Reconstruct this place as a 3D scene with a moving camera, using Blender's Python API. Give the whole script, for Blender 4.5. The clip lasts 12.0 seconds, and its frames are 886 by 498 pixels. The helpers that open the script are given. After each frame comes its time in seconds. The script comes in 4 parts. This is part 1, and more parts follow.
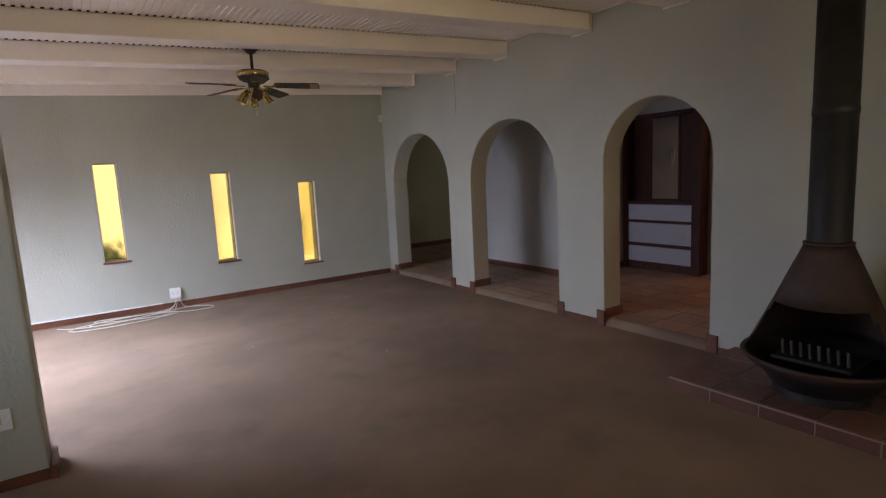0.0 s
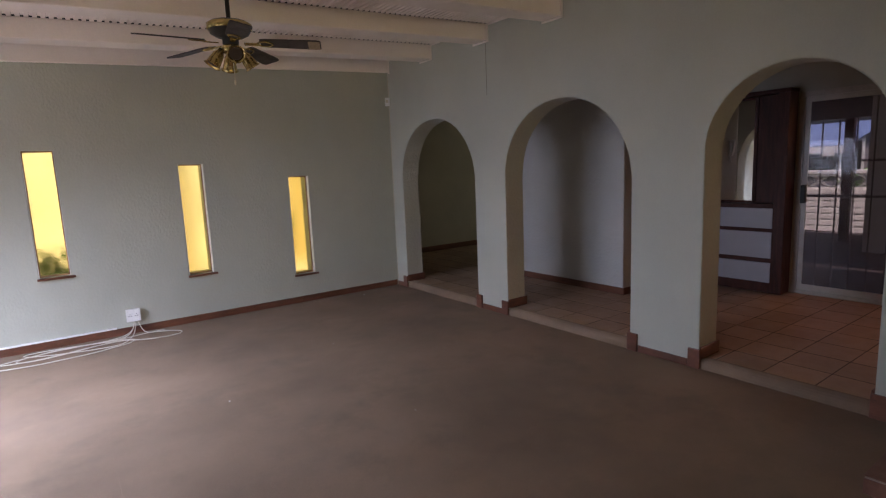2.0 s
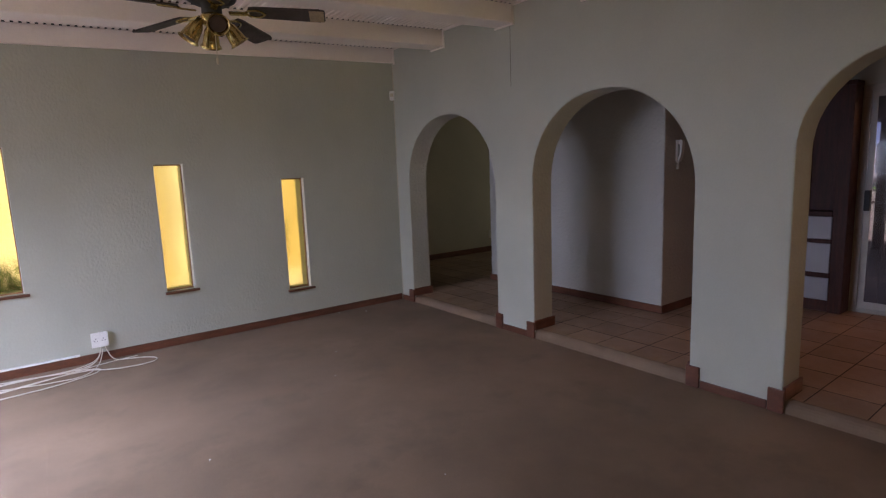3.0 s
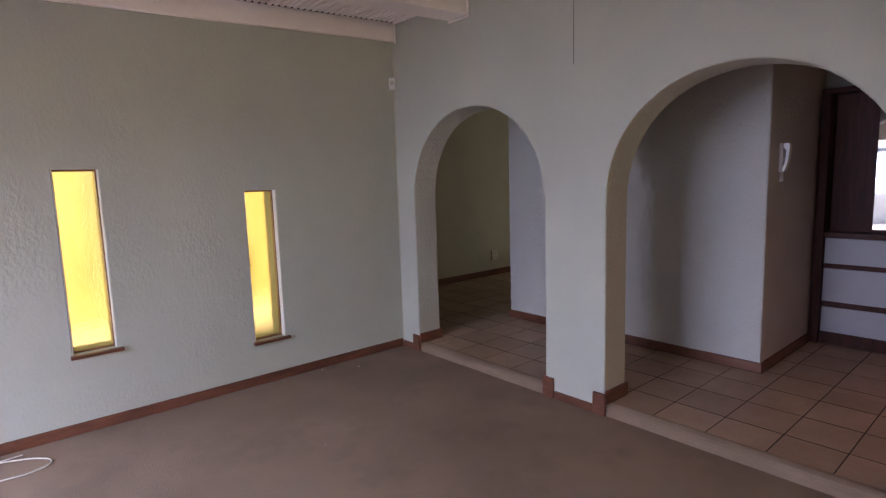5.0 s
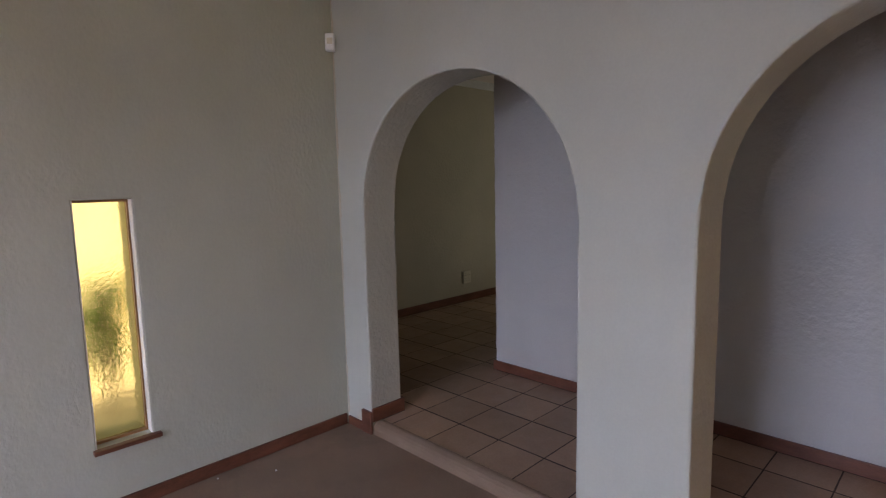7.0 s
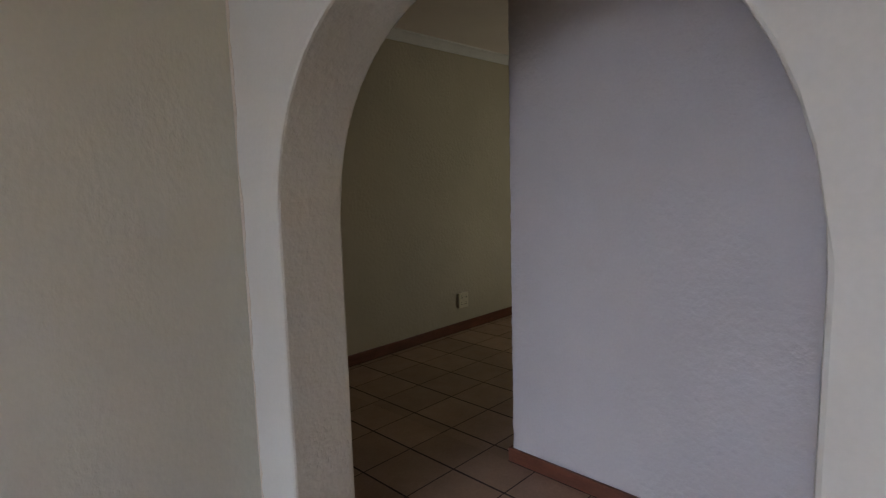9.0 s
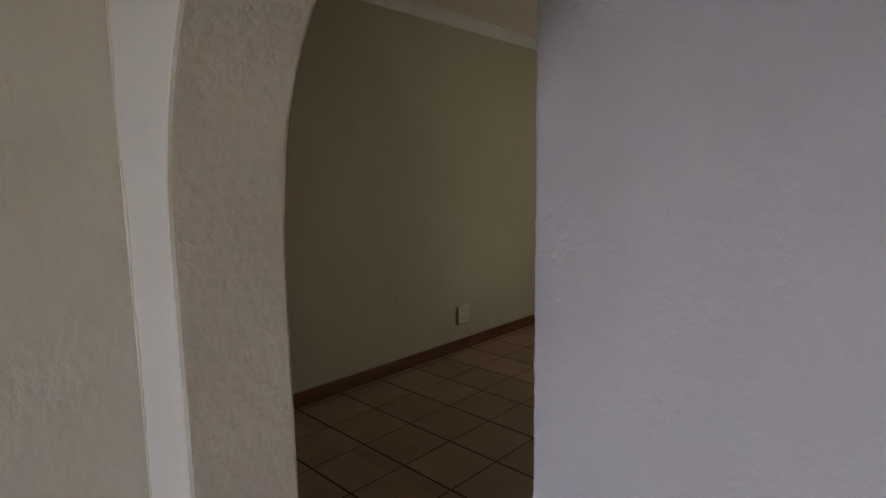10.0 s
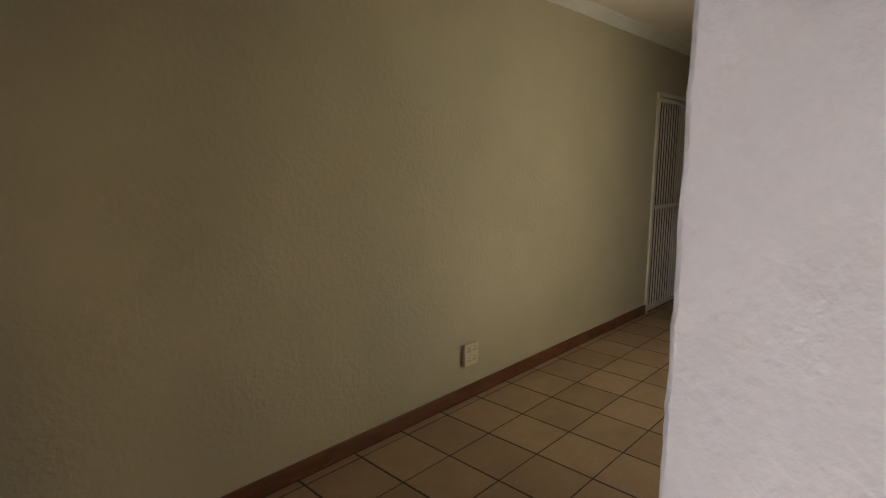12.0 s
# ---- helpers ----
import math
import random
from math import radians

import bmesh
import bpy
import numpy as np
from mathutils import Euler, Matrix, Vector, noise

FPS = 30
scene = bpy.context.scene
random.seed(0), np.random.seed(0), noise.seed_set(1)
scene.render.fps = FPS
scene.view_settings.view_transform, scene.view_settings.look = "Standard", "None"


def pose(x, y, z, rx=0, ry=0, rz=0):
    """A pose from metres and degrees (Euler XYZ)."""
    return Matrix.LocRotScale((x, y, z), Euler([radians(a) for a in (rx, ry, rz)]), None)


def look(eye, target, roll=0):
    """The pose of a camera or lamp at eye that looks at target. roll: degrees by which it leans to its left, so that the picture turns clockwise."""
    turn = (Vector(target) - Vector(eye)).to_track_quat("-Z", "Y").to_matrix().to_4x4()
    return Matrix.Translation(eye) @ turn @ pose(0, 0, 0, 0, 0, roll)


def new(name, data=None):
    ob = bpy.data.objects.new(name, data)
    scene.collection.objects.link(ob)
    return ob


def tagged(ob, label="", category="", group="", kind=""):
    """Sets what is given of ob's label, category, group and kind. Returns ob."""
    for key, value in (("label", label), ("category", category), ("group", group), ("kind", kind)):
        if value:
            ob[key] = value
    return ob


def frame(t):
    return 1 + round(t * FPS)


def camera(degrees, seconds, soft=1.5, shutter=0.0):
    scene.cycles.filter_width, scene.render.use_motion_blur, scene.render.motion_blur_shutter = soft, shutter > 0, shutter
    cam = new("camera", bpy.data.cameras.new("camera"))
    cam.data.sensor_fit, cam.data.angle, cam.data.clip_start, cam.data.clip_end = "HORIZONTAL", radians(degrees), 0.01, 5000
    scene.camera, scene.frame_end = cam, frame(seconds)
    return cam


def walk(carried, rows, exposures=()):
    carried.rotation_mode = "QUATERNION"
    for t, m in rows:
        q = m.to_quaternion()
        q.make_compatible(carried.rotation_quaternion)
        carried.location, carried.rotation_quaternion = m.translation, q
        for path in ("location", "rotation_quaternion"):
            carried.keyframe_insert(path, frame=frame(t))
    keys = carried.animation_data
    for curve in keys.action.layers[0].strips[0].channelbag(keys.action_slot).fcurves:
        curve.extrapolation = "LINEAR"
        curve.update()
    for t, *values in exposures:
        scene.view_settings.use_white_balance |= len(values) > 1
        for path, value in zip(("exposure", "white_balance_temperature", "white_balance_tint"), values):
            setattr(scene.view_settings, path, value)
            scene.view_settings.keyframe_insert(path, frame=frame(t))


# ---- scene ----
cam = camera(78.9, 12.0, soft=1.25)
PATH = [
    (0.0, -0.068, 0.037, 1.481, 81.92, 2.78, -34.78),
    (0.5, 0.014, 0.362, 1.464, 81.93, 2.65, -35.08),
    (1.0, 0.125, 0.688, 1.483, 82.15, 2.52, -35.33),
    (1.5, 0.237, 1.009, 1.472, 81.93, 2.44, -35.58),
    (2.0, 0.337, 1.327, 1.469, 81.50, 2.37, -36.22),
    (2.5, 0.466, 1.684, 1.503, 81.46, 2.25, -36.86),
    (3.0, 0.564, 2.029, 1.476, 81.66, 2.17, -37.24),
    (5.0, 1.080, 3.398, 1.488, 82.67, 1.74, -40.76),
    (5.5, 1.280, 3.693, 1.481, 82.86, 1.70, -42.18),
    (6.0, 1.506, 3.950, 1.469, 83.19, 1.82, -42.77),
    (6.5, 1.735, 4.269, 1.499, 83.04, 1.61, -44.22),
    (7.0, 2.031, 4.537, 1.490, 83.10, 1.22, -45.12),
    (8.8, 2.978, 5.442, 1.480, 83.15, 1.41, -45.72),
    (9.2, 3.170, 5.641, 1.465, 82.68, 1.68, -46.30),
    (9.6, 3.367, 5.844, 1.480, 82.53, 1.51, -46.36),
    (10.0, 3.552, 6.024, 1.461, 82.62, 0.87, -46.35),
    (10.5, 3.825, 6.240, 1.467, 82.69, 0.73, -46.54),
    (11.0, 4.034, 6.429, 1.477, 82.07, 0.45, -46.62),
    (11.5, 4.216, 6.662, 1.524, 81.30, 0.23, -46.63),
    (12.0, 4.318, 6.802, 1.557, 80.73, -0.03, -46.54),
]
EXPOSURES = [(0.0, 0.90, 6550, 22), (2.5, 0.74, 6500, 24), (5.0, 1.38, 6300, 29), (6.0, 1.52, 6300, 29), (7.0, 1.32, 6400, 27),
             (9.5, 1.62, 6700, 25), (10.5, 1.85, 7000, 25), (11.2, 2.12, 7250, 24), (12.0, 2.84, 7700, 24)]
walk(cam, [(t, pose(x, y, z, rx, ry, rz)) for t, x, y, z, rx, ry, rz in PATH], EXPOSURES)

# ---------------- world and light ----------------
world = bpy.data.worlds.new("sky")
scene.world = world
world.use_nodes = True
sky = world.node_tree.nodes.new("ShaderNodeTexSky")
sky.sky_type, sky.sun_disc = "NISHITA", False
sky.sun_elevation, sky.sun_rotation = radians(56.3), radians(217.9)
world.node_tree.links.new(sky.outputs[0], world.node_tree.nodes["Background"].inputs[0])
world.node_tree.nodes["Background"].inputs[1].default_value = 0.15
sun_data = bpy.data.lights.new("sun", "SUN")
sun_data.energy, sun_data.angle, sun_data.color = 5.0, radians(0.6), (1.0, 0.95, 0.86)
sun = new("sun", sun_data)
sun.matrix_world = look((-3.5, -4.5, 8.55), (0, 0, 0))


XD_LAMP = 6.36


def window_light(name, eye, target, sx, sy, watts, color, spread=180):
    data = bpy.data.lights.new(name, "AREA")
    data.shape, data.size, data.size_y, data.energy, data.color, data.spread = "RECTANGLE", sx, sy, watts, color, radians(spread)
    ob = new(name, data)
    ob.matrix_world = look(eye, target)
    return ob


window_light("patio_door_daylight", (-1.62, 5.35, 1.35), (-0.86, 5.35, 0.42), 2.1, 1.2, 53, (0.64, 0.77, 1.0), 130)
window_light("patio_door_skylight", (-1.60, 5.55, 1.72), (-1.05, 5.55, 0.45), 2.1, 0.55, 30, (0.66, 0.78, 1.0), 96)
window_light("west_window_daylight", (-1.60, 2.55, 1.5), (-0.5, 3.4, 0.7), 1.1, 1.1, 0.9, (0.66, 0.83, 1.0), 84)
# warm fill on south-facing surfaces; its window behind the start is assumed
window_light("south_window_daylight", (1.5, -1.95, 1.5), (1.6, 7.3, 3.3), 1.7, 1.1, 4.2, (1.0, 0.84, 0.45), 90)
window_light("glass_door_daylight", (7.9, 2.83, 2.45), (5.6, 4.5, 1.2), 1.5, 0.5, 6, (1.0, 0.50, 0.25), 80)
# orange fill added in the unseen south end of the glass door
window_light("glass_door_side_daylight", (XD_LAMP, 1.45, 1.2), (5.5, 2.4, 0.25), 1.2, 1.5, 1.8, (1.0, 0.50, 0.22), 104)
# fill for the hall wall, from an opening added out of view
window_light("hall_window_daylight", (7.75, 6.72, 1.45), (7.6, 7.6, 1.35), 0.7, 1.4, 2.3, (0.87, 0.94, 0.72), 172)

# ---------------- materials ----------------
def material(name, color, rough=0.7, metal=0.0, vary=0.12, scale=6.0, bump=0.0, bump_scale=60.0, fine=0.06,
             fine_scale=90.0, stretch=(1, 1, 1), random_value=0.0, stain=None, stain_scale=1.2, distance=0.004, patchy=None):
    """Principled paint with a broad and a fine variation of colour and a relief."""
    m = bpy.data.materials.new(name)
    m.use_nodes = True
    nt = m.node_tree
    link, b = nt.links.new, nt.nodes["Principled BSDF"]
    b.inputs["Roughness"].default_value, b.inputs["Metallic"].default_value = rough, metal
    co = nt.nodes.new("ShaderNodeTexCoord")
    mp = nt.nodes.new("ShaderNodeMapping")
    mp.inputs["Scale"].default_value = stretch
    geo = nt.nodes.new("ShaderNodeNewGeometry")
    link(geo.outputs["Position"], mp.inputs[0])

    def tex(s, detail=4.0, roughness=0.55):
        n = nt.nodes.new("ShaderNodeTexNoise")
        n.inputs["Scale"].default_value, n.inputs["Detail"].default_value, n.inputs["Roughness"].default_value = s, detail, roughness
        link(mp.outputs[0], n.inputs["Vector"])
        return n.outputs["Fac"]

    def ranged(out, lo, hi, a=0.3, z=0.7):
        n = nt.nodes.new("ShaderNodeMapRange")
        n.inputs[1].default_value, n.inputs[2].default_value, n.inputs[3].default_value, n.inputs[4].default_value = a, z, lo, hi
        link(out, n.inputs[0])
        return n.outputs[0]

    def times(a, c):
        n = nt.nodes.new("ShaderNodeMath")
        n.operation = "MULTIPLY"
        link(a, n.inputs[0])
        link(c, n.inputs[1])
        return n.outputs[0]

    value = times(ranged(tex(scale), 1 - vary, 1 + vary), ranged(tex(fine_scale, 2.0), 1 - fine, 1 + fine))
    if random_value:
        info = nt.nodes.new("ShaderNodeObjectInfo")
        value = times(value, ranged(info.outputs["Random"], 1 - random_value, 1 + random_value, 0, 1))
    hsv = nt.nodes.new("ShaderNodeHueSaturation")
    hsv.inputs["Color"].default_value = (*color, 1)
    link(value, hsv.inputs["Value"])
    out = hsv.outputs[0]
    if stain:
        mix = nt.nodes.new("ShaderNodeMixRGB")
        mix.inputs[2].default_value = (*stain, 1)
        link(ranged(tex(stain_scale, 6.0, 0.65), 0, 0.7, 0.52, 0.72), mix.inputs[0])
        link(out, mix.inputs[1])
        out = mix.outputs[0]
    link(out, b.inputs["Base Color"])
    link(ranged(tex(scale * 3), max(0.02, rough - 0.08), min(1, rough + 0.08)), b.inputs["Roughness"])
    if bump:
        bp = nt.nodes.new("ShaderNodeBump")
        bp.inputs["Strength"].default_value, bp.inputs["Distance"].default_value = bump, distance
        height = tex(bump_scale, 3.0, 0.5)
        if patchy:
            height = times(height, ranged(tex(patchy, 3.0), 0.3, 1.0, 0.45, 0.64))
        link(height, bp.inputs["Height"])
        link(bp.outputs[0], b.inputs["Normal"])
    return m


WALL = material("combed_grey_green_paint", (0.435, 0.436, 0.36), 0.6, vary=0.06, scale=1.3, bump=0.7, bump_scale=48, stretch=(1, 1, 0.7), distance=0.008, fine=0.02, patchy=2.4)
JAMB = material("stippled_grey_green_paint", (0.445, 0.435, 0.36), 0.6, vary=0.05, scale=1.3, bump=0.8, bump_scale=36, distance=0.007, fine=0.02)
WALL_FLAT = material("grey_green_wall_paint", (0.445, 0.442, 0.365), 0.6, vary=0.05, scale=1.5, bump=0.2, bump_scale=50, fine=0.02, patchy=2.0)
WALL_WHITE = material("off_white_wall_paint", (0.475, 0.455, 0.415), 0.55, vary=0.05, scale=1.4, bump=0.9, bump_scale=38, fine=0.02, distance=0.006)
WALL_HALL = material("hall_wall_paint", (0.46, 0.405, 0.30), 0.8, vary=0.06, scale=1.5, bump=0.8, bump_scale=38, fine=0.02, distance=0.008, patchy=2.2)
CEILING = material("white_ceiling_paint", (0.87, 0.78, 0.70), 0.6, vary=0.04, scale=2.0, fine=0.02)
SKIRT = material("red_brown_varnished_wood", (0.14, 0.050, 0.027), 0.38, vary=0.3, scale=5, fine=0.15, fine_scale=60, stretch=(1, 1, 4), bump=0.15, bump_scale=80)
CARPET = material("taupe_carpet", (0.228, 0.152, 0.098), 0.95, vary=0.20, scale=1.0, bump=0.55, bump_scale=260, fine=0.10, fine_scale=240, stain=(0.155, 0.106, 0.068), stain_scale=1.7, distance=0.004)
nt = CARPET.node_tree                      # ribs of the pile
ribs, place, both = nt.nodes.new("ShaderNodeTexWave"), nt.nodes.new("ShaderNodeNewGeometry"), nt.nodes.new("ShaderNodeMath")
ribs.bands_direction = "X"
ribs.inputs["Scale"].default_value, ribs.inputs["Distortion"].default_value, ribs.inputs["Detail Scale"].default_value = 21.0, 6.0, 2.0
both.operation = "MULTIPLY_ADD"
relief = nt.nodes["Bump"].inputs["Height"]
nt.links.new(relief.links[0].from_socket, both.inputs[2])
nt.links.new(place.outputs["Position"], ribs.inputs["Vector"])
nt.links.new(ribs.outputs["Fac"], both.inputs[0])
both.inputs[1].default_value = 0.07
nt.links.new(both.outputs[0], relief)
TILE = material("terracotta_floor_tile", (0.36, 0.24, 0.16), 0.5, vary=0.10, scale=4, fine=0.08, random_value=0.12, bump=0.12, bump_scale=30)
GROUT = material("dark_grout", (0.065, 0.045, 0.036), 0.95, vary=0.2, scale=8, fine=0.1)
HEARTH = material("dark_red_quarry_tile", (0.16, 0.07, 0.045), 0.45, vary=0.2, scale=5, fine=0.12, random_value=0.15, bump=0.1)
HEARTH_GROUT = material("pale_mortar", (0.36, 0.29, 0.24), 0.9)
BLACK = material("matt_black_steel", (0.018, 0.017, 0.017), 0.5, vary=0.3, scale=6, bump=0.05)
HOOD = material("brown_enamelled_steel", (0.052, 0.029, 0.020), 0.65, vary=0.25, scale=5)
GRATE = material("grey_cast_iron", (0.075, 0.07, 0.065), 0.6, vary=0.3, scale=20)
DARKWOOD = material("dark_stained_wood", (0.06, 0.017, 0.010), 0.5, vary=0.35, scale=6, fine=0.25, fine_scale=50, stretch=(6, 6, 0.6), bump=0.06)
DARKWOOD.node_tree.nodes["Principled BSDF"].inputs["Specular IOR Level"].default_value = 0.2
LAMINATE = material("pale_lilac_laminate", (0.34, 0.315, 0.325), 0.45, vary=0.04, scale=3, fine=0.01)
ALUMINIUM = material("cream_painted_aluminium", (0.50, 0.45, 0.38), 0.4, vary=0.08, scale=8)
WHITE_PLASTIC = material("white_plastic", (0.78, 0.77, 0.74), 0.35, vary=0.03)
CREAM_PLASTIC = material("cream_plastic", (0.62, 0.56, 0.42), 0.4, vary=0.04)
DARK_HOLE = material("black_plastic", (0.02, 0.02, 0.02), 0.6)
BRASS = material("polished_brass", (0.56, 0.43, 0.17), 0.22, metal=1.0, vary=0.12, scale=20)
BLADE = material("dark_walnut_blade", (0.035, 0.024, 0.02), 0.6, vary=0.3, scale=8, fine=0.2, stretch=(1, 1, 1))
TIP_GLINT = material("tan_tip_reflection", (0.36, 0.27, 0.17), 0.6, vary=0.2, scale=60)
FRAME_WOOD = material("varnished_frame_wood", (0.25, 0.12, 0.045), 0.4, vary=0.3, scale=9, fine=0.15)
WHITE_PAINT = material("white_gloss_paint", (0.74, 0.72, 0.68), 0.4, vary=0.05)
GATE_PAINT = material("cream_gate_paint", (0.62, 0.58, 0.48), 0.45, vary=0.06)
GATE_DARK = material("brown_gate_paint", (0.16, 0.13, 0.12), 0.5, vary=0.1)
CABLE = material("ivory_cable", (0.66, 0.61, 0.52), 0.5, vary=0.08)
LAWN = material("lawn", (0.07, 0.12, 0.03), 0.95, vary=0.4, scale=1.5, fine=0.4, fine_scale=30)
PAVING = material("concrete_paving", (0.50, 0.45, 0.41), 0.7, vary=0.15, scale=2, fine=0.1)
PLASTER_OUT = material("white_exterior_plaster", (0.84, 0.82, 0.77), 0.8, vary=0.06, scale=1.5, bump=0.3)
# tan blotches paint the uneven glare seen through the amber panes
GARDEN = material("dappled_white_plaster", (0.86, 0.83, 0.77), 0.85, vary=0.16, scale=1.1, bump=0.3, stain=(0.45, 0.36, 0.26), stain_scale=1.6)
# ochre darkens the view behind the amber panes
OCHRE = material("ochre_window_tone", (0.66, 0.53, 0.28), 0.85, vary=0.16, scale=1.6, bump=0.3)
BRICK_PAVER = material("purple_brown_brick_paver", (0.30, 0.20, 0.185), 0.6, vary=0.18, scale=3, fine=0.12, random_value=0.2, bump=0.15)
CARPORT = material("faded_blue_canvas", (0.13, 0.19, 0.34), 0.6, vary=0.12, scale=3)
ROOF = material("grey_roof_sheet", (0.20, 0.24, 0.31), 0.5, vary=0.12, scale=3)
GREY_OUT = material("grey_exterior_plaster", (0.20, 0.18, 0.19), 0.8, vary=0.1, scale=1.5)
LEAF = material("green_leaf", (0.12, 0.30, 0.035), 0.5, vary=0.4, scale=7, random_value=0.3)
BARK = material("brown_stem", (0.10, 0.07, 0.045), 0.85, vary=0.3)


def glass(name, color, rough, bump=0.0, bump_scale=40):
    m = bpy.data.materials.new(name)
    m.use_nodes = True
    nt = m.node_tree
    b = nt.nodes["Principled BSDF"]
    b.inputs["Base Color"].default_value = (*color, 1)
    b.inputs["Roughness"].default_value, b.inputs["Transmission Weight"].default_value, b.inputs["IOR"].default_value = rough, 1.0, 1.45
    if bump:
        geo = nt.nodes.new("ShaderNodeNewGeometry")
        n = nt.nodes.new("ShaderNodeTexNoise")
        n.inputs["Scale"].default_value, n.inputs["Detail"].default_value = bump_scale, 2.0
        bp = nt.nodes.new("ShaderNodeBump")
        bp.inputs["Strength"].default_value, bp.inputs["Distance"].default_value = bump, 0.01
        nt.links.new(geo.outputs["Position"], n.inputs["Vector"])
        nt.links.new(n.outputs["Fac"], bp.inputs["Height"])
        nt.links.new(bp.outputs[0], b.inputs["Normal"])
    return m


AMBER = glass("amber_patterned_glass", (0.79, 0.67, 0.24), 0.14, 0.24, 65)
# dark tint stands in for the shade of the covered terrace behind it
DIM_GLASS = glass("dusty_view_dimming_glass", (0.40, 0.36, 0.39), 0.0)
DIM_GLASS.node_tree.nodes["Principled BSDF"].inputs["Transmission Weight"].default_value = 0.86
DIM_GLASS.node_tree.nodes["Principled BSDF"].inputs["IOR"].default_value = 1.22
CLEAR = glass("clear_glass", (0.97, 0.98, 0.98), 0.0)
MIRROR = material("silvered_mirror", (0.86, 0.87, 0.87), 0.02, metal=1.0, vary=0.0, fine=0.0)
MIRROR.node_tree.nodes["Principled BSDF"].inputs["Roughness"].default_value = 0.02
for l in list(MIRROR.node_tree.nodes["Principled BSDF"].inputs["Roughness"].links):
    MIRROR.node_tree.links.remove(l)


# ---------------- mesh tools ----------------
def mesh_of(bm, name, mat, smooth=False):
    bmesh.ops.recalc_face_normals(bm, faces=bm.faces)
    me = bpy.data.meshes.new(name)
    bm.to_mesh(me)
    bm.free()
    me.materials.append(mat)
    if smooth:
        for p in me.polygons:
            p.use_smooth = True
    return me


def solid(name, bm, mat, smooth=False):
    return new(name, mesh_of(bm, name, mat, smooth))


def part(name, bm, mat, parent, label="", smooth=False):
    ob = solid(name, bm, mat, smooth)
    ob.parent = parent
    return tagged(ob, label)


def thing(name, label, category, group="", kind="", at=(0, 0, 0)):
    ob = new(name)
    ob.empty_display_size = 0.05
    ob.location = at
    return tagged(ob, label, category, group, kind)


def structure(ob, label, category):
    return tagged(ob, label, category, "", "structure")


def box(lo, hi, bm=None, bevel=0.0):
    bm = bm or bmesh.new()
    own = bmesh.ops.create_cube(bm, size=1.0)["verts"]
    for v in own:
        v.co = Vector([lo[k] + (v.co[k] + 0.5) * (hi[k] - lo[k]) for k in range(3)])
    if bevel:
        edges = list({e for v in own for e in v.link_edges})
        bmesh.ops.bevel(bm, geom=edges, offset=bevel, segments=2, affect="EDGES", profile=0.5)
    return bm


def lathe(profile, segments=32, bm=None, at=(0, 0, 0)):
    """A turned shape from (radius, height) pairs."""
    bm = bm or bmesh.new()
    rings = []
    for r, z in profile:
        if r < 1e-6:
            rings.append([bm.verts.new((at[0], at[1], at[2] + z))])
        else:
            rings.append([bm.verts.new((at[0] + r * math.cos(2 * math.pi * k / segments), at[1] + r * math.sin(2 * math.pi * k / segments), at[2] + z)) for k in range(segments)])
    for a, c in zip(rings, rings[1:]):
        for k in range(segments):
            j = (k + 1) % segments
            if len(a) == 1 and len(c) > 1:
                bm.faces.new((a[0], c[k], c[j]))
            elif len(c) == 1 and len(a) > 1:
                bm.faces.new((a[k], a[j], c[0]))
            elif len(a) > 1:
                bm.faces.new((a[k], a[j], c[j], c[k]))
    return bm


def tube(points, radius, bm=None, sides=8):
    """A round rod along a line of points."""
    bm = bm or bmesh.new()
    pts = [Vector(p) for p in points]
    rings = []
    for k, p in enumerate(pts):
        d = (pts[min(k + 1, len(pts) - 1)] - pts[max(k - 1, 0)]).normalized()
        side = d.cross(Vector((0, 0, 1)) if abs(d.z) < 0.9 else Vector((1, 0, 0))).normalized()
        up = side.cross(d)
        rings.append([bm.verts.new(p + radius * (math.cos(2 * math.pi * j / sides) * side + math.sin(2 * math.pi * j / sides) * up)) for j in range(sides)])
    for a, c in zip(rings, rings[1:]):
        for j in range(sides):
            bm.faces.new((a[j], a[(j + 1) % sides], c[(j + 1) % sides], c[j]))
    bm.faces.new(rings[0])
    bm.faces.new(rings[-1][::-1])
    return bm


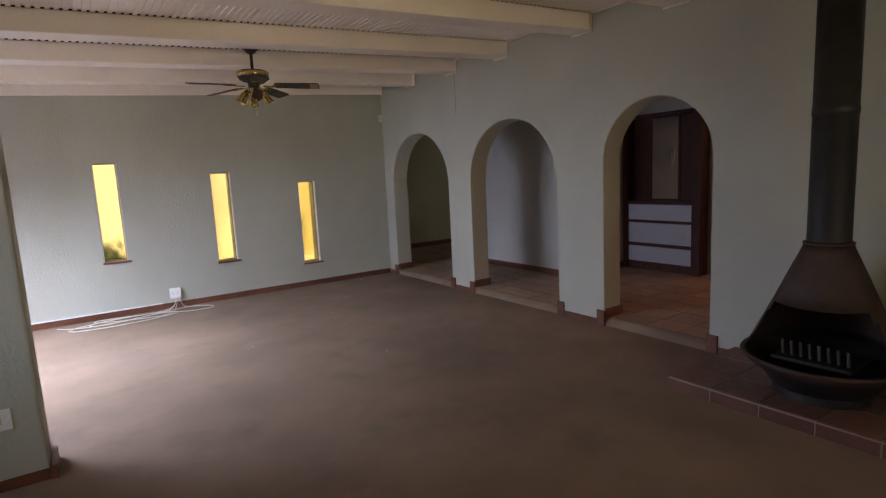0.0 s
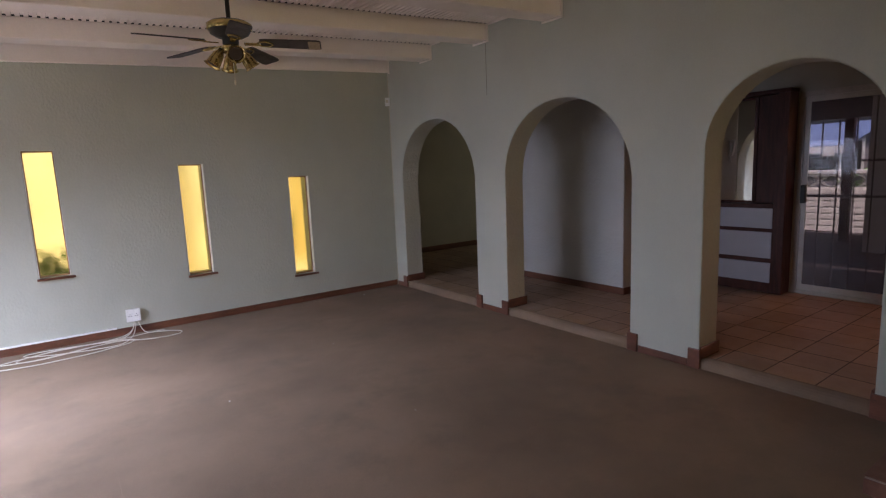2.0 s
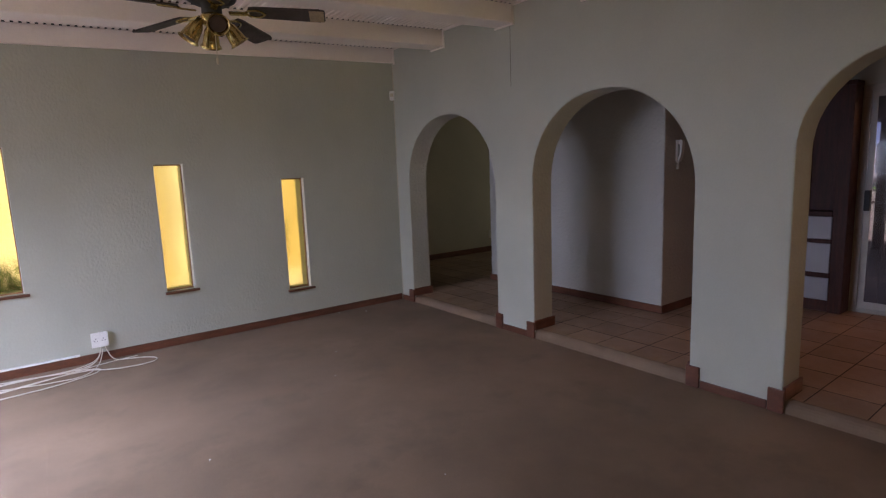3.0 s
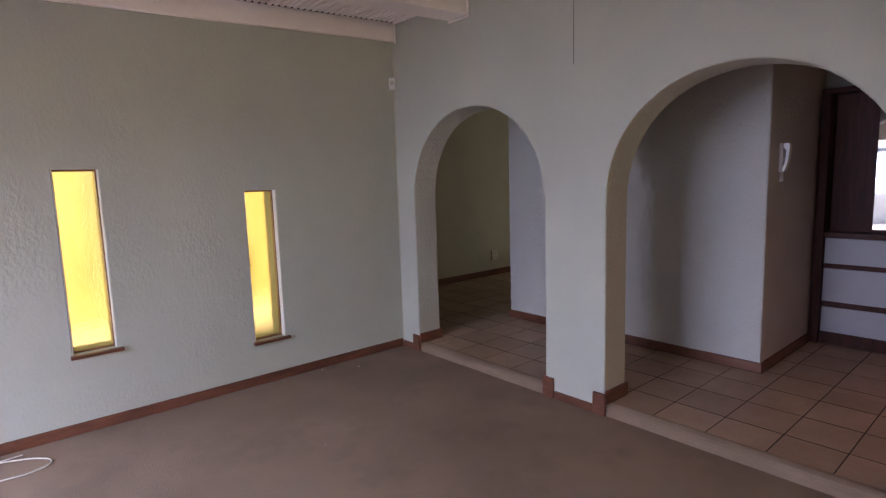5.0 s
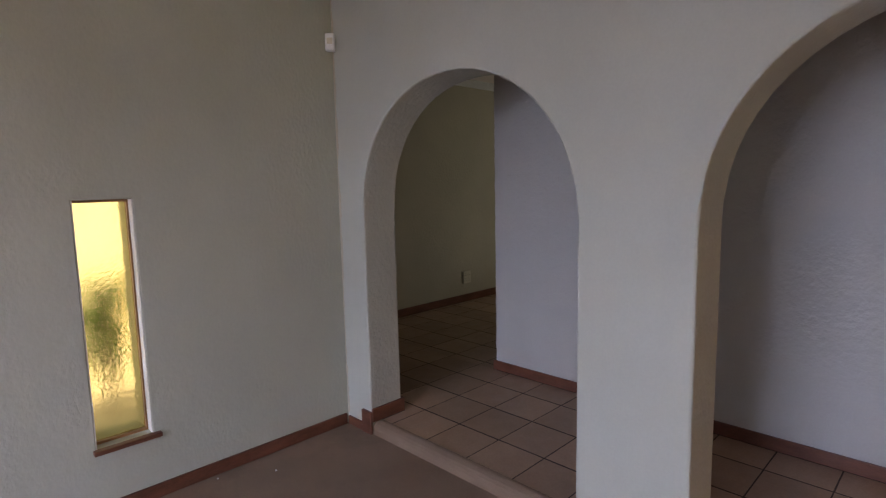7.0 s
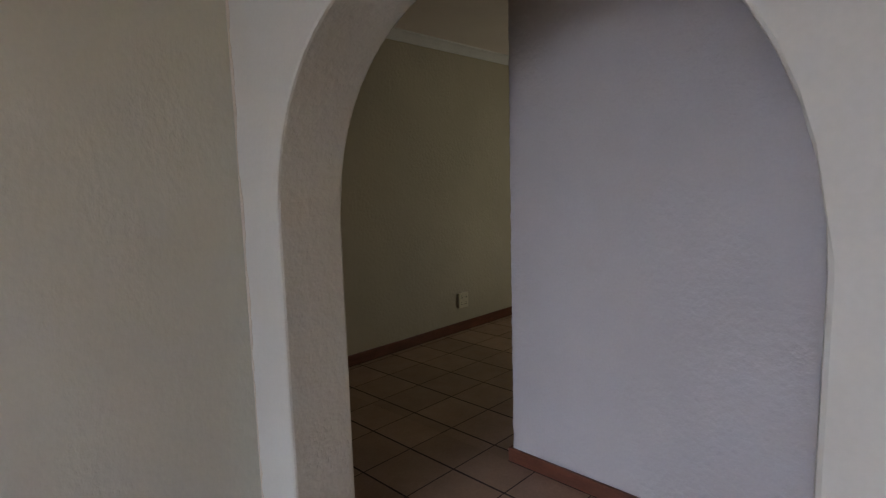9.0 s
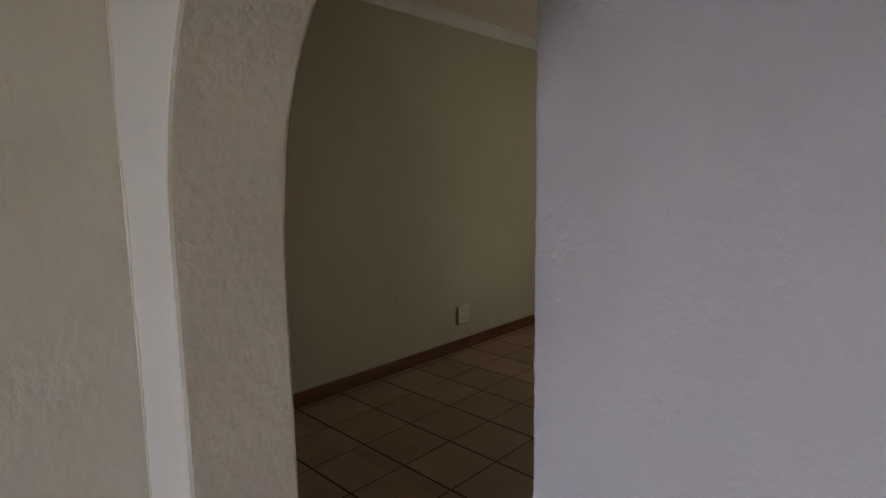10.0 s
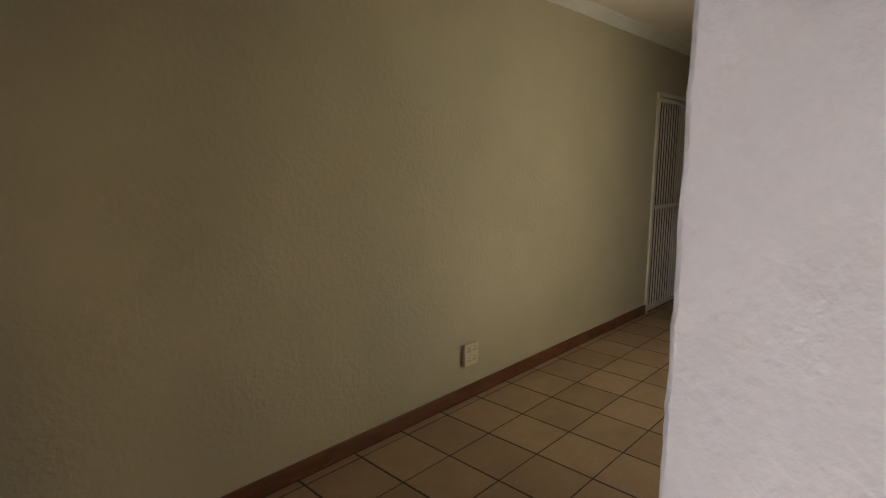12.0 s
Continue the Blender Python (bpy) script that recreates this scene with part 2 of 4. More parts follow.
def wall(axis, a0, a1, u0, u1, z0, z1, holes=()):
    """A wall a0..a1 thick across the axis, u0..u1 long, with openings (u0, u1, z0, z1) through it."""
    us = sorted({u0, u1, *[h[0] for h in holes], *[h[1] for h in holes]})
    zs = sorted({z0, z1, *[h[2] for h in holes], *[h[3] for h in holes]})
    bm = bmesh.new()

    def put(a, u, z):
        return bm.verts.new((a, u, z) if axis == "x" else (u, a, z))

    def full(i, j):
        if not (0 <= i < len(us) - 1 and 0 <= j < len(zs) - 1):
            return False
        u, z = (us[i] + us[i + 1]) / 2, (zs[j] + zs[j + 1]) / 2
        return not any(h[0] < u < h[1] and h[2] < z < h[3] for h in holes)

    for i in range(len(us) - 1):
        for j in range(len(zs) - 1):
            if not full(i, j):
                continue
            p, q, r, s = us[i], us[i + 1], zs[j], zs[j + 1]
            for a in (a0, a1):
                bm.faces.new([put(a, p, r), put(a, q, r), put(a, q, s), put(a, p, s)])
            for di, dj, ends in ((-1, 0, ((p, r), (p, s))), (1, 0, ((q, r), (q, s))), (0, -1, ((p, r), (q, r))), (0, 1, ((p, s), (q, s)))):
                if not full(i + di, j + dj):
                    (b0, c0), (b1, c1) = ends
                    bm.faces.new([put(a0, b0, c0), put(a0, b1, c1), put(a1, b1, c1), put(a1, b0, c0)])
    bmesh.ops.remove_doubles(bm, verts=bm.verts, dist=1e-5)
    return bm


def rounded(ob, width, segments=2):
    mod = ob.modifiers.new("rounded", "BEVEL")
    mod.width, mod.segments, mod.limit_method, mod.angle_limit = width, segments, "ANGLE", radians(50)
    return ob


# ---------------- plan ----------------
XA, XB = 3.914, 4.153          # arch wall, room face and hall face
YW = 7.308                     # window wall, room face
YJ = 7.066                     # corner jamb of the first arch
XE, YE, YS = 5.146, 7.103, 4.744   # free-standing wall block: west face, north face, south face
YH = 8.924                     # hall wall
XD, XK = 6.385, 6.2             # entrance wall with the glass door, front of the cabinet beside it
ZS = 0.062                     # tiled floor above the carpet
ZF = -0.010                    # carpet
XW = -1.35                     # west wall
YSOUTH = -1.6
ARCHES = [(5.665, YJ, 2.02), (3.805, 5.205, 2.015), (2.235, 3.24, 2.01)]   # south jamb, north jamb, crown


def roof_z(x):
    return 2.655 + 0.042 * x


# ---------------- structure ----------------
structure(solid("floor", box((XW - 0.2, YSOUTH - 0.2, -0.15), (XA + 0.001, YW + 0.1, ZF)), CARPET), "worn taupe wall-to-wall carpet with faint stains", "carpet")

TOP = 2.95


def arch_wall():
    bm = bmesh.new()
    seg, bottom, y, spring_s = 28, -0.1, YSOUTH, None

    def pier(y0, y1, z0, z1):
        for x in (XA, XB):
            ring = [(y0, bottom), (y1, bottom)] + ([(y1, z1)] if z1 else []) + [(y1, TOP), (y0, TOP)] + ([(y0, z0)] if z0 else [])
            bm.faces.new([bm.verts.new((x, a, b)) for a, b in ring])
        bm.faces.new([bm.verts.new(c) for c in ((XA, y0, bottom), (XA, y1, bottom), (XB, y1, bottom), (XB, y0, bottom))])

    def inner(a, b):
        f = bm.faces.new([bm.verts.new(c) for c in ((XA, *a), (XA, *b), (XB, *b), (XB, *a))])
        f.material_index = 1

    for lo, hi, crown in reversed(ARCHES):
        r = (hi - lo) / 2
        spring = crown - 0.98 * r
        pier(y, lo, spring_s, spring)
        curve = []
        for k in range(seg + 1):
            c, v = math.cos(math.pi * k / seg), math.sin(math.pi * k / seg)
            e = 2 / 2.14 if c < 0 and lo > 3 else 1.0      # fuller shoulder towards the window wall
            curve.append((lo + r - math.copysign(r * abs(c) ** e, c), spring + 0.98 * r * max(v, 0) ** e))
        for a, b in zip(curve, curve[1:]):
            for x in (XA, XB):
                bm.faces.new([bm.verts.new((x, *p)) for p in (a, b, (b[0], TOP), (a[0], TOP))])
        for a, b in zip([(lo, bottom)] + curve, curve + [(hi, bottom)]):
            inner(a, b)
        y, spring_s = hi, spring
    pier(y, YH + 0.2, spring_s, None)
    bmesh.ops.remove_doubles(bm, verts=bm.verts, dist=1e-4)
    return bm


arches = structure(solid("wall_arches", arch_wall(), WALL_FLAT), "grey-green plaster wall with three round arches", "wall")
arches.data.materials.append(JAMB)
rounded(arches, 0.010)

WINDOWS = [(0.183, 0.64), (1.42, 0.487), (2.545, 0.322)]     # west edge, sill height
WIN_W, WIN_H = 0.238, 1.13
holes = [(x, x + WIN_W, z, z + WIN_H) for x, z in WINDOWS]
rounded(structure(solid("wall_north", wall("y", YW, YW + 0.24, XW - 0.2, XA + 0.05, -0.1, TOP, holes), WALL), "grey-green textured plaster wall with narrow windows", "wall"), 0.006)
DOOR_Y0, DOOR_Y1 = 4.35, 6.75
structure(solid("wall_west", wall("x", XW - 0.2, XW, YSOUTH - 0.2, YW - 0.002, -0.1, TOP, [(DOOR_Y0, DOOR_Y1, ZF, 2.08), (1.95, 3.15, 0.9, 2.08)]), WALL_FLAT), "grey-green plaster wall with a wide patio door", "wall")
structure(solid("wall_south", wall("y", YSOUTH - 0.2, YSOUTH - 0.002, XW + 0.002, XD - 0.002, -0.1, TOP, [(0.6, 2.4, 0.9, 2.1)]), WALL_FLAT), "grey-green plaster wall with an assumed, unseen window", "wall")
rounded(structure(solid("wall_pier", wall("y", 3.43, 3.66, XW + 0.002, -0.315, -0.1, TOP), WALL), "grey-green textured wall end beside the living room", "wall"), 0.02, 3)
def block_with_hand_plastered_corners():
    bm = box((XE, YS, -0.05), (XK, YE, TOP - 0.2))
    for co, no in (((XE + 0.03, 0, 0), (1, 0, 0)), ((0, YS + 0.03, 0), (0, 1, 0)), ((0, YE - 0.03, 0), (0, 1, 0))):
        bmesh.ops.bisect_plane(bm, geom=bm.verts[:] + bm.edges[:] + bm.faces[:], plane_co=co, plane_no=no)
    upright = [e for e in bm.edges if abs(e.verts[0].co.z - e.verts[1].co.z) > 1]
    bmesh.ops.subdivide_edges(bm, edges=upright, cuts=150, use_grid_fill=True)
    for v in bm.verts:
        for y, way in ((YS, -1), (YE, 1)):
            if abs(v.co.x - XE) < 1e-4 and abs(v.co.y - y) < 1e-4:
                d = 0.003 * noise.noise((3.1 * way, 0.7, v.co.z * 17)) + 0.002 * noise.noise((1.3, way, v.co.z * 55))
                v.co.x -= d
                v.co.y += way * d
    return bm


structure(solid("wall_block", block_with_hand_plastered_corners(), WALL_WHITE), "off-white textured wall block between entrance and hall", "wall")
rounded(bpy.data.objects["wall_block"], 0.012)
# the opening is made up; it lets the hall fill through
structure(solid("wall_block_rear", wall("y", YE - 0.2, YE - 0.003, XK + 0.002, 11.4, -0.05, TOP - 0.2, [(6.45, 8.15, 0.65, 2.15)]), WALL_WHITE), "off-white hall side wall with an added opening for the fill lamp", "wall")
structure(solid("wall_entrance_back", box((XK + 0.002, YS + 0.021, -0.05), (XD + 0.22, YS + 0.2, TOP - 0.2)), WALL_WHITE), "plain wall behind the cabinet", "wall")
# out of view, added only to stop the orange lamp leaking into the hall
structure(solid("wall_terrace_side", box((XD + 0.222, YS + 0.021, -0.15), (8.30, YS + 0.2, TOP - 0.2)), WALL_WHITE), "added unseen wall that keeps the door lamp out of the hall", "wall")
GATE_X0, GATE_X1, GATE_TOP = 9.50, 10.36, 2.16
structure(solid("wall_hall", wall("y", YH, YH + 0.2, XB + 0.002, 11.4, -0.05, TOP - 0.2, [(GATE_X0, GATE_X1, ZS, GATE_TOP)]), WALL_HALL), "olive-beige painted hall wall", "wall")
structure(solid("wall_hall_end", wall("x", 11.4, 11.6, YE - 0.1, YH + 0.2, -0.05, TOP - 0.2), WALL_HALL), "plain hall end wall", "wall")
# door carried south out of view to make room for the fill lamp
SL_Y0, SL_Y1, SL_TOP = 0.80, 3.632, 2.06
structure(solid("wall_east", wall("x", XD, XD + 0.22, YSOUTH, YS + 0.02, -0.1, TOP - 0.2, [(SL_Y0, SL_Y1, ZS, SL_TOP)]), WALL_FLAT), "entrance wall around the sliding glass door", "wall")
structure(solid("wall_entrance_south", wall("y", 0.4, 0.6, XB + 0.002, XD - 0.002, -0.1, TOP - 0.2), WALL_FLAT), "plain entrance wall", "wall")
structure(solid("ceiling_hall", box((XB + 0.002, YE - 0.2, 2.69), (11.4, YH - 0.002, 2.74)), CEILING), "flat white plaster ceiling of the hall", "ceiling")
structure(solid("ceiling_entrance", box((XB + 0.002, YSOUTH, 2.69), (XD + 0.22, YE - 0.202, 2.74)), CEILING), "flat white plaster ceiling of the entrance", "ceiling")


RIB, RISE = 0.05, 0.011


def ribbed_ceiling():
    """Sheet with ribs across the beams, every 5 cm, leaving small gaps over the beams."""
    bm = bmesh.new()
    pitch, rise = RIB, RISE
    x, prof = XW - 0.1, []
    while x < XA - 0.01:
        for dx, h in ((0.0, 0.0), (0.028, 0.0), (0.030, rise), (0.048, rise)):
            if x + dx < XA - 0.003:
                prof.append((x + dx, roof_z(x + dx) + h))
        x += pitch
    rows = [[bm.verts.new((px, y, pz)) for px, pz in prof] for y in (YSOUTH - 0.1, YW - 0.003)]
    for a, c, d, e in zip(rows[0], rows[0][1:], rows[1][1:], rows[1]):
        bm.faces.new((a, c, d, e))
    return bm


structure(solid("ceiling", ribbed_ceiling(), CEILING), "white ribbed ceiling sheets above the beams", "ceiling")
# the metre of overhang to the west is added to keep sun off the carpet
structure(solid("ceiling_deck", box((XW - 1.25, YSOUTH - 0.3, TOP + 0.002), (XA + 0.3, YW + 0.3, TOP + 0.1)), ROOF), "roof deck over the living room with an added west overhang as sun block", "ceiling")
structure(solid("ceiling_deck", box((XA + 0.302, YE - 0.25, TOP - 0.19), (11.7, YH + 0.3, TOP - 0.1)), ROOF), "roof deck over the hall", "ceiling")
structure(solid("ceiling_deck", box((XA + 0.302, YSOUTH - 0.3, TOP - 0.19), (6.9, YE - 0.252, TOP - 0.1)), ROOF), "roof deck over the entrance", "ceiling")
# unseen cover, added to block sun from the opening in the hall side wall
structure(solid("ceiling_deck", box((6.902, YS + 0.1, TOP - 0.19), (11.7, YE - 0.252, TOP - 0.1)), ROOF), "added unseen roof that keeps sun out of the hall opening", "ceiling")


def sloped_beam(y0, y1, depth=0.15):
    bm = box((XW + 0.002, y0, -depth), (XA - 0.003, y1, -0.002))
    for v in bm.verts:
        v.co.z += roof_z(v.co.x)
    return bm


BEAMS = [(7.262, YW - 0.004), (6.35, 6.56), (5.405, 5.615), (4.48, 4.69), (3.37, 3.58), (2.44, 2.65), (1.5, 1.71), (0.56, 0.77), (-0.38, -0.17), (-1.3, -1.1)]
for y0, y1 in BEAMS:
    structure(rounded(solid("ceiling_beam", sloped_beam(y0, y1), CEILING), 0.006), "white-painted boxed ceiling beam under the ribbed sheets", "beam")
    # black strip paints the shade inside the open flutes above the beam
    bm = box((XW + 0.002, y0 + 0.003, 0.0006), (XA - 0.004, y0 + 0.012, RISE - 0.0006))
    for v in bm.verts:
        v.co.z += roof_z(v.co.x)
    structure(solid("ceiling_filler", bm, DARK_HOLE), "black strip standing in for the shade in the flutes over a beam", "filler strip")
zt = roof_z(XA)
for k, (y0, y1) in enumerate(BEAMS[:7]):
    strip = box((XA - 0.016, y0 - 0.016, zt - 0.168), (XA - 0.0005, y0 - 0.0005, zt - 0.002))
    if k:
        box((XA - 0.014, y0 - 0.016, zt - 0.168), (XA - 0.0005, y1, zt - 0.154), strip)
    lower = BEAMS[k + 1][1]
    box((XA - 0.016, lower + 0.002, zt - 0.018), (XA - 0.0005, y0 - 0.018, zt - 0.001), strip)
    structure(solid("trim", strip, CEILING), "thin white cover strip round the beam end", "trim")

# brushed edge where the green paint laps round the corner
def paint_edge():
    rng, bm, y, rows = random.Random(5), bmesh.new(), 0.012, []
    z = 0.06
    while z < zt - 0.17:
        y = min(0.020, max(0.004, y + rng.uniform(-0.006, 0.006)))
        rows.append([bm.verts.new((XA - 0.0022, YW - 0.001, z)), bm.verts.new((XA - 0.0022, YW - y, z)), bm.verts.new((XA - 0.0002, YW - y - 0.001, z))])
        z += rng.uniform(0.006, 0.02)
    for a, c in zip(rows, rows[1:]):
        for k in (0, 1):
            bm.faces.new((a[k], a[k + 1], c[k + 1], c[k]))
    return bm


structure(solid("paint_edge", paint_edge(), WALL_HALL), "uneven brushed edge of green paint in the corner", "paint edge")

# skirtings
SK = 0.068


def skirting(name, lo, hi, label="varnished red-brown wooden skirting board"):
    return structure(solid(name, box(lo, hi, None, 0.004), SKIRT), label, "skirting board")


skirting("baseboard", (XW, YW - 0.016, ZF), (XA - 0.018, YW - 0.0005, SK - 0.008))
for y0, y1 in ((YJ + 0.06, YW - 0.018), (5.285, 5.585), (3.32, 3.725), (2.045, 2.155)):
    skirting("baseboard", (XA - 0.014, y0, ZF), (XA - 0.0005, y1, 0.045))
for yc, s in ((YJ, 1), (5.665, -1), (5.205, 1), (3.805, -1), (3.24, 1), (2.235, -1)):
    a, c = sorted((yc - s * 0.014, yc + s * 0.075))
    skirting("baseboard", (XA - 0.02, a, ZF), (XA - 0.0005, c, 0.132), "red-brown wooden skirting block at an arch jamb")
    a, c = sorted((yc - s * 0.016, yc - s * 0.0005))
    skirting("baseboard", (XA, a, ZS + 0.001), (XB + 0.016, c, ZS + 0.085))
skirting("baseboard", (XE - 0.016, YS - 0.016, ZS + 0.001), (XE - 0.0005, YE + 0.016, ZS + 0.074))
skirting("baseboard", (XE + 0.0, YS - 0.016, ZS + 0.001), (6.19, YS - 0.0005, ZS + 0.074))
skirting("baseboard", (XE + 0.0, YE + 0.0005, ZS + 0.001), (11.39, YE + 0.016, ZS + 0.074))
skirting("baseboard", (XB + 0.018, YH - 0.016, ZS + 0.001), (GATE_X0 - 0.03, YH - 0.0005, ZS + 0.088))
skirting("baseboard", (GATE_X1 + 0.03, YH - 0.016, ZS + 0.001), (11.39, YH - 0.0005, ZS + 0.088))
skirting("baseboard", (XB + 0.0005, YJ, ZS + 0.001), (XB + 0.016, YH - 0.018, ZS + 0.088))
skirting("baseboard", (XW, 3.414, ZF), (-0.30, 3.4295, SK - 0.02))
skirting("baseboard", (-0.314, 3.40, ZF), (-0.285, 3.67, 0.065), "red-brown wooden skirting block round the wall end")


def cornice(u0, u1, y, s):
    bm = bmesh.new()
    prof = [(0, 2.615), (0.012, 2.615), (0.03, 2.64), (0.055, 2.665), (0.075, 2.678), (0.075, 2.6895), (0, 2.6895)]
    rows = [[bm.verts.new((u, y + s * d, z)) for d, z in prof] for u in (u0, u1)]
    for k in range(len(prof)):
        j = (k + 1) % len(prof)
        bm.faces.new((rows[0][k], rows[0][j], rows[1][j], rows[1][k]))
    bm.faces.new(rows[0])
    bm.faces.new(rows[1])
    return bm


structure(solid("trim", cornice(XB + 0.003, 11.39, YH - 0.0005, -1), WHITE_PAINT), "white coved cornice along the hall wall", "cornice")

# carpet on the step riser and the slab under the tiles
for lo, hi, _ in ARCHES:
    bm = bmesh.new()
    prof = [(0.002, -0.05), (0.002, ZF), (0.006, ZS - 0.040), (0.013, ZS - 0.024), (0.024, ZS - 0.011), (0.038, ZS - 0.003), (0.050, ZS + 0.002), (0.066, ZS + 0.004), (0.071, ZS - 0.001), (0.072, -0.05)]
    rows = [[bm.verts.new((XA + d, y, z)) for d, z in prof] for y in (lo + 0.001, hi - 0.001)]
    for k in range(len(prof)):
        n = (k + 1) % len(prof)
        bm.faces.new((rows[0][k], rows[0][n], rows[1][n], rows[1][k]))
    for row in rows:
        bm.faces.new(row)
    structure(solid("step", bm, CARPET), "carpeted rounded edge of the low step to the hall", "step")
    structure(solid("step_bed", box((XA + 0.073, lo + 0.001, -0.05), (XB - 0.050, hi - 0.001, ZS - 0.0010)), GROUT), "dark mortar bed under the threshold tiles", "step")
slab = structure(solid("floor_tiled", box((XB - 0.049, 0.601, -0.05), (11.39, YH - 0.001, ZS - 0.0010)), GROUT), "terracotta ceramic tile floor with dark joints", "tiled floor")

structure(solid("carpet_seam", box((0.452, 3.7, ZF - 0.002), (0.468, YW - 0.02, ZF + 0.0009), None, 0.0004), CARPET), "faint raised seam between two carpet widths", "carpet")
structure(solid("wall_crack", box((XA - 0.0012, 5.434, 2.16), (XA + 0.002, 5.4372, 2.655)), GROUT), "hairline crack in the plaster below a beam", "crack")

# ---------------- windows ----------------
def narrow_window(index, x, z):
    w = structure(thing(f"window_{index}", "", ""), "narrow amber patterned-glass window with wooden sill", "window")
    y = YW + 0.055
    f = 0.012
    bm = box((x, y, z), (x + f, y + 0.03, z + WIN_H))
    box((x + WIN_W - f, y, z), (x + WIN_W, y + 0.03, z + WIN_H), bm)
    box((x + f, y, z), (x + WIN_W - f, y + 0.03, z + f), bm)
    box((x + f, y, z + WIN_H - f), (x + WIN_W - f, y + 0.03, z + WIN_H), bm)
    part("window_frame", bm, FRAME_WOOD, w, "thin varnished wooden frame")
    part("window_sill", box((x - 0.014, YW - 0.03, z - 0.022), (x + WIN_W + 0.035, YW + 0.054, z - 0.0005), None, 0.004), SKIRT, w, "red-brown wooden sill")
    pane = part("pane", box((x + f, y + 0.011, z + f), (x + WIN_W - f, y + 0.017, z + WIN_H - f)), AMBER, w, "amber patterned glass")
    pane.visible_shadow = False
    bm = box((x + WIN_W - 0.004, YW + 0.002, z), (x + WIN_W - 0.0005, y - 0.0005, z + WIN_H))
    box((x + 0.0005, YW + 0.002, z), (x + 0.004, y - 0.0005, z + WIN_H), bm)
    part("reveal_lining", bm, WHITE_PAINT, w, "white-painted reveal")


for k, (x, z) in enumerate(WINDOWS):
    narrow_window(k + 1, x, z)


# unseen window, added to house the warm south lamp
unseen_south_window = structure(thing("window_4", "", ""), "unseen, assumed wide window with a cream frame", "window")
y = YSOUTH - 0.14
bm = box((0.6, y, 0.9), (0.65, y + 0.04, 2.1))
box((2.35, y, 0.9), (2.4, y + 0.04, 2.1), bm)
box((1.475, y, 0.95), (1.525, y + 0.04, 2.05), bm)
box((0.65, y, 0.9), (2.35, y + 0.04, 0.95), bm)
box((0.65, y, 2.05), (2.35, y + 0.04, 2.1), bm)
part("window_frame", bm, ALUMINIUM, unseen_south_window)
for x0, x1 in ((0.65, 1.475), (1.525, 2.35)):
    pane = part("pane", box((x0, y + 0.017, 0.95), (x1, y + 0.022, 2.05)), CLEAR, unseen_south_window)
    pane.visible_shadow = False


# ---------------- patio door in the west wall ----------------
def glazed_door(name, label, x, y0, y1, z0, z1, leaves, mat, sheet):
    d = structure(thing(name, "", ""), label, "glass door")
    t, w = 0.045, 0.05
    bm = box((x, y0, z0), (x + t, y0 + w, z1))
    box((x, y1 - w, z0), (x + t, y1, z1), bm)
    box((x, y0 + w, z1 - w), (x + t, y1 - w, z1), bm)
    box((x, y0 + w, z0), (x + t, y1 - w, z0 + 0.03), bm)
    part("door_frame", bm, mat, d)
    step = (y1 - y0 - 2 * w) / leaves
    for k in range(leaves):
        a, c = y0 + w + k * step, y0 + w + (k + 1) * step
        xs = x + 0.008 + 0.014 * (k % 2)
        bm = box((xs, a + 0.002, z0 + 0.032), (xs + 0.013, a + 0.047, z1 - w - 0.002))
        box((xs, c - 0.047, z0 + 0.032), (xs + 0.013, c - 0.002, z1 - w - 0.002), bm)
        box((xs, a + 0.047, z0 + 0.032), (xs + 0.013, c - 0.047, z0 + 0.095), bm)
        box((xs, a + 0.047, z1 - w - 0.05), (xs + 0.013, c - 0.047, z1 - w - 0.002), bm)
        leaf = part("sliding_leaf", bm, mat, d)
        pane = part("pane", box((xs + 0.004, a + 0.047, z0 + 0.095), (xs + 0.009, c - 0.047, z1 - w - 0.05)), sheet, leaf)
        pane.visible_shadow = False
    return d


glazed_door("door_patio", "aluminium sliding patio door with clear glass", XW - 0.12, DOOR_Y0, DOOR_Y1, ZF, 2.08, 3, ALUMINIUM, CLEAR)
slider = glazed_door("door_entrance", "cream aluminium sliding glass door with dark handle", XD + 0.02, SL_Y0, SL_Y1, ZS, SL_TOP, 3, ALUMINIUM, DIM_GLASS)
bm = box((XD - 0.022, 3.53, 0.98), (XD + 0.027, 3.575, 1.16), None, 0.008)
part("door_handle", bm, DARK_HOLE, slider, "dark plastic lock handle")

# security gate outside the glass door
gate = thing("security_gate", "grey steel trellis security gate outside the glass door", "security gate", at=(XD + 0.16, 2.83, ZS))
for k in range(12):
    y = -0.78 + k * 0.142
    part("bar", box((-0.006, y - 0.006, 0.0), (0.006, y + 0.006, 1.99)), GATE_DARK, gate)
for z in (0.04, 0.98, 1.32, 1.95):
    part("rail", box((0.007, -0.82, z - 0.012), (0.02, 0.82, z + 0.012)), GATE_DARK, gate)


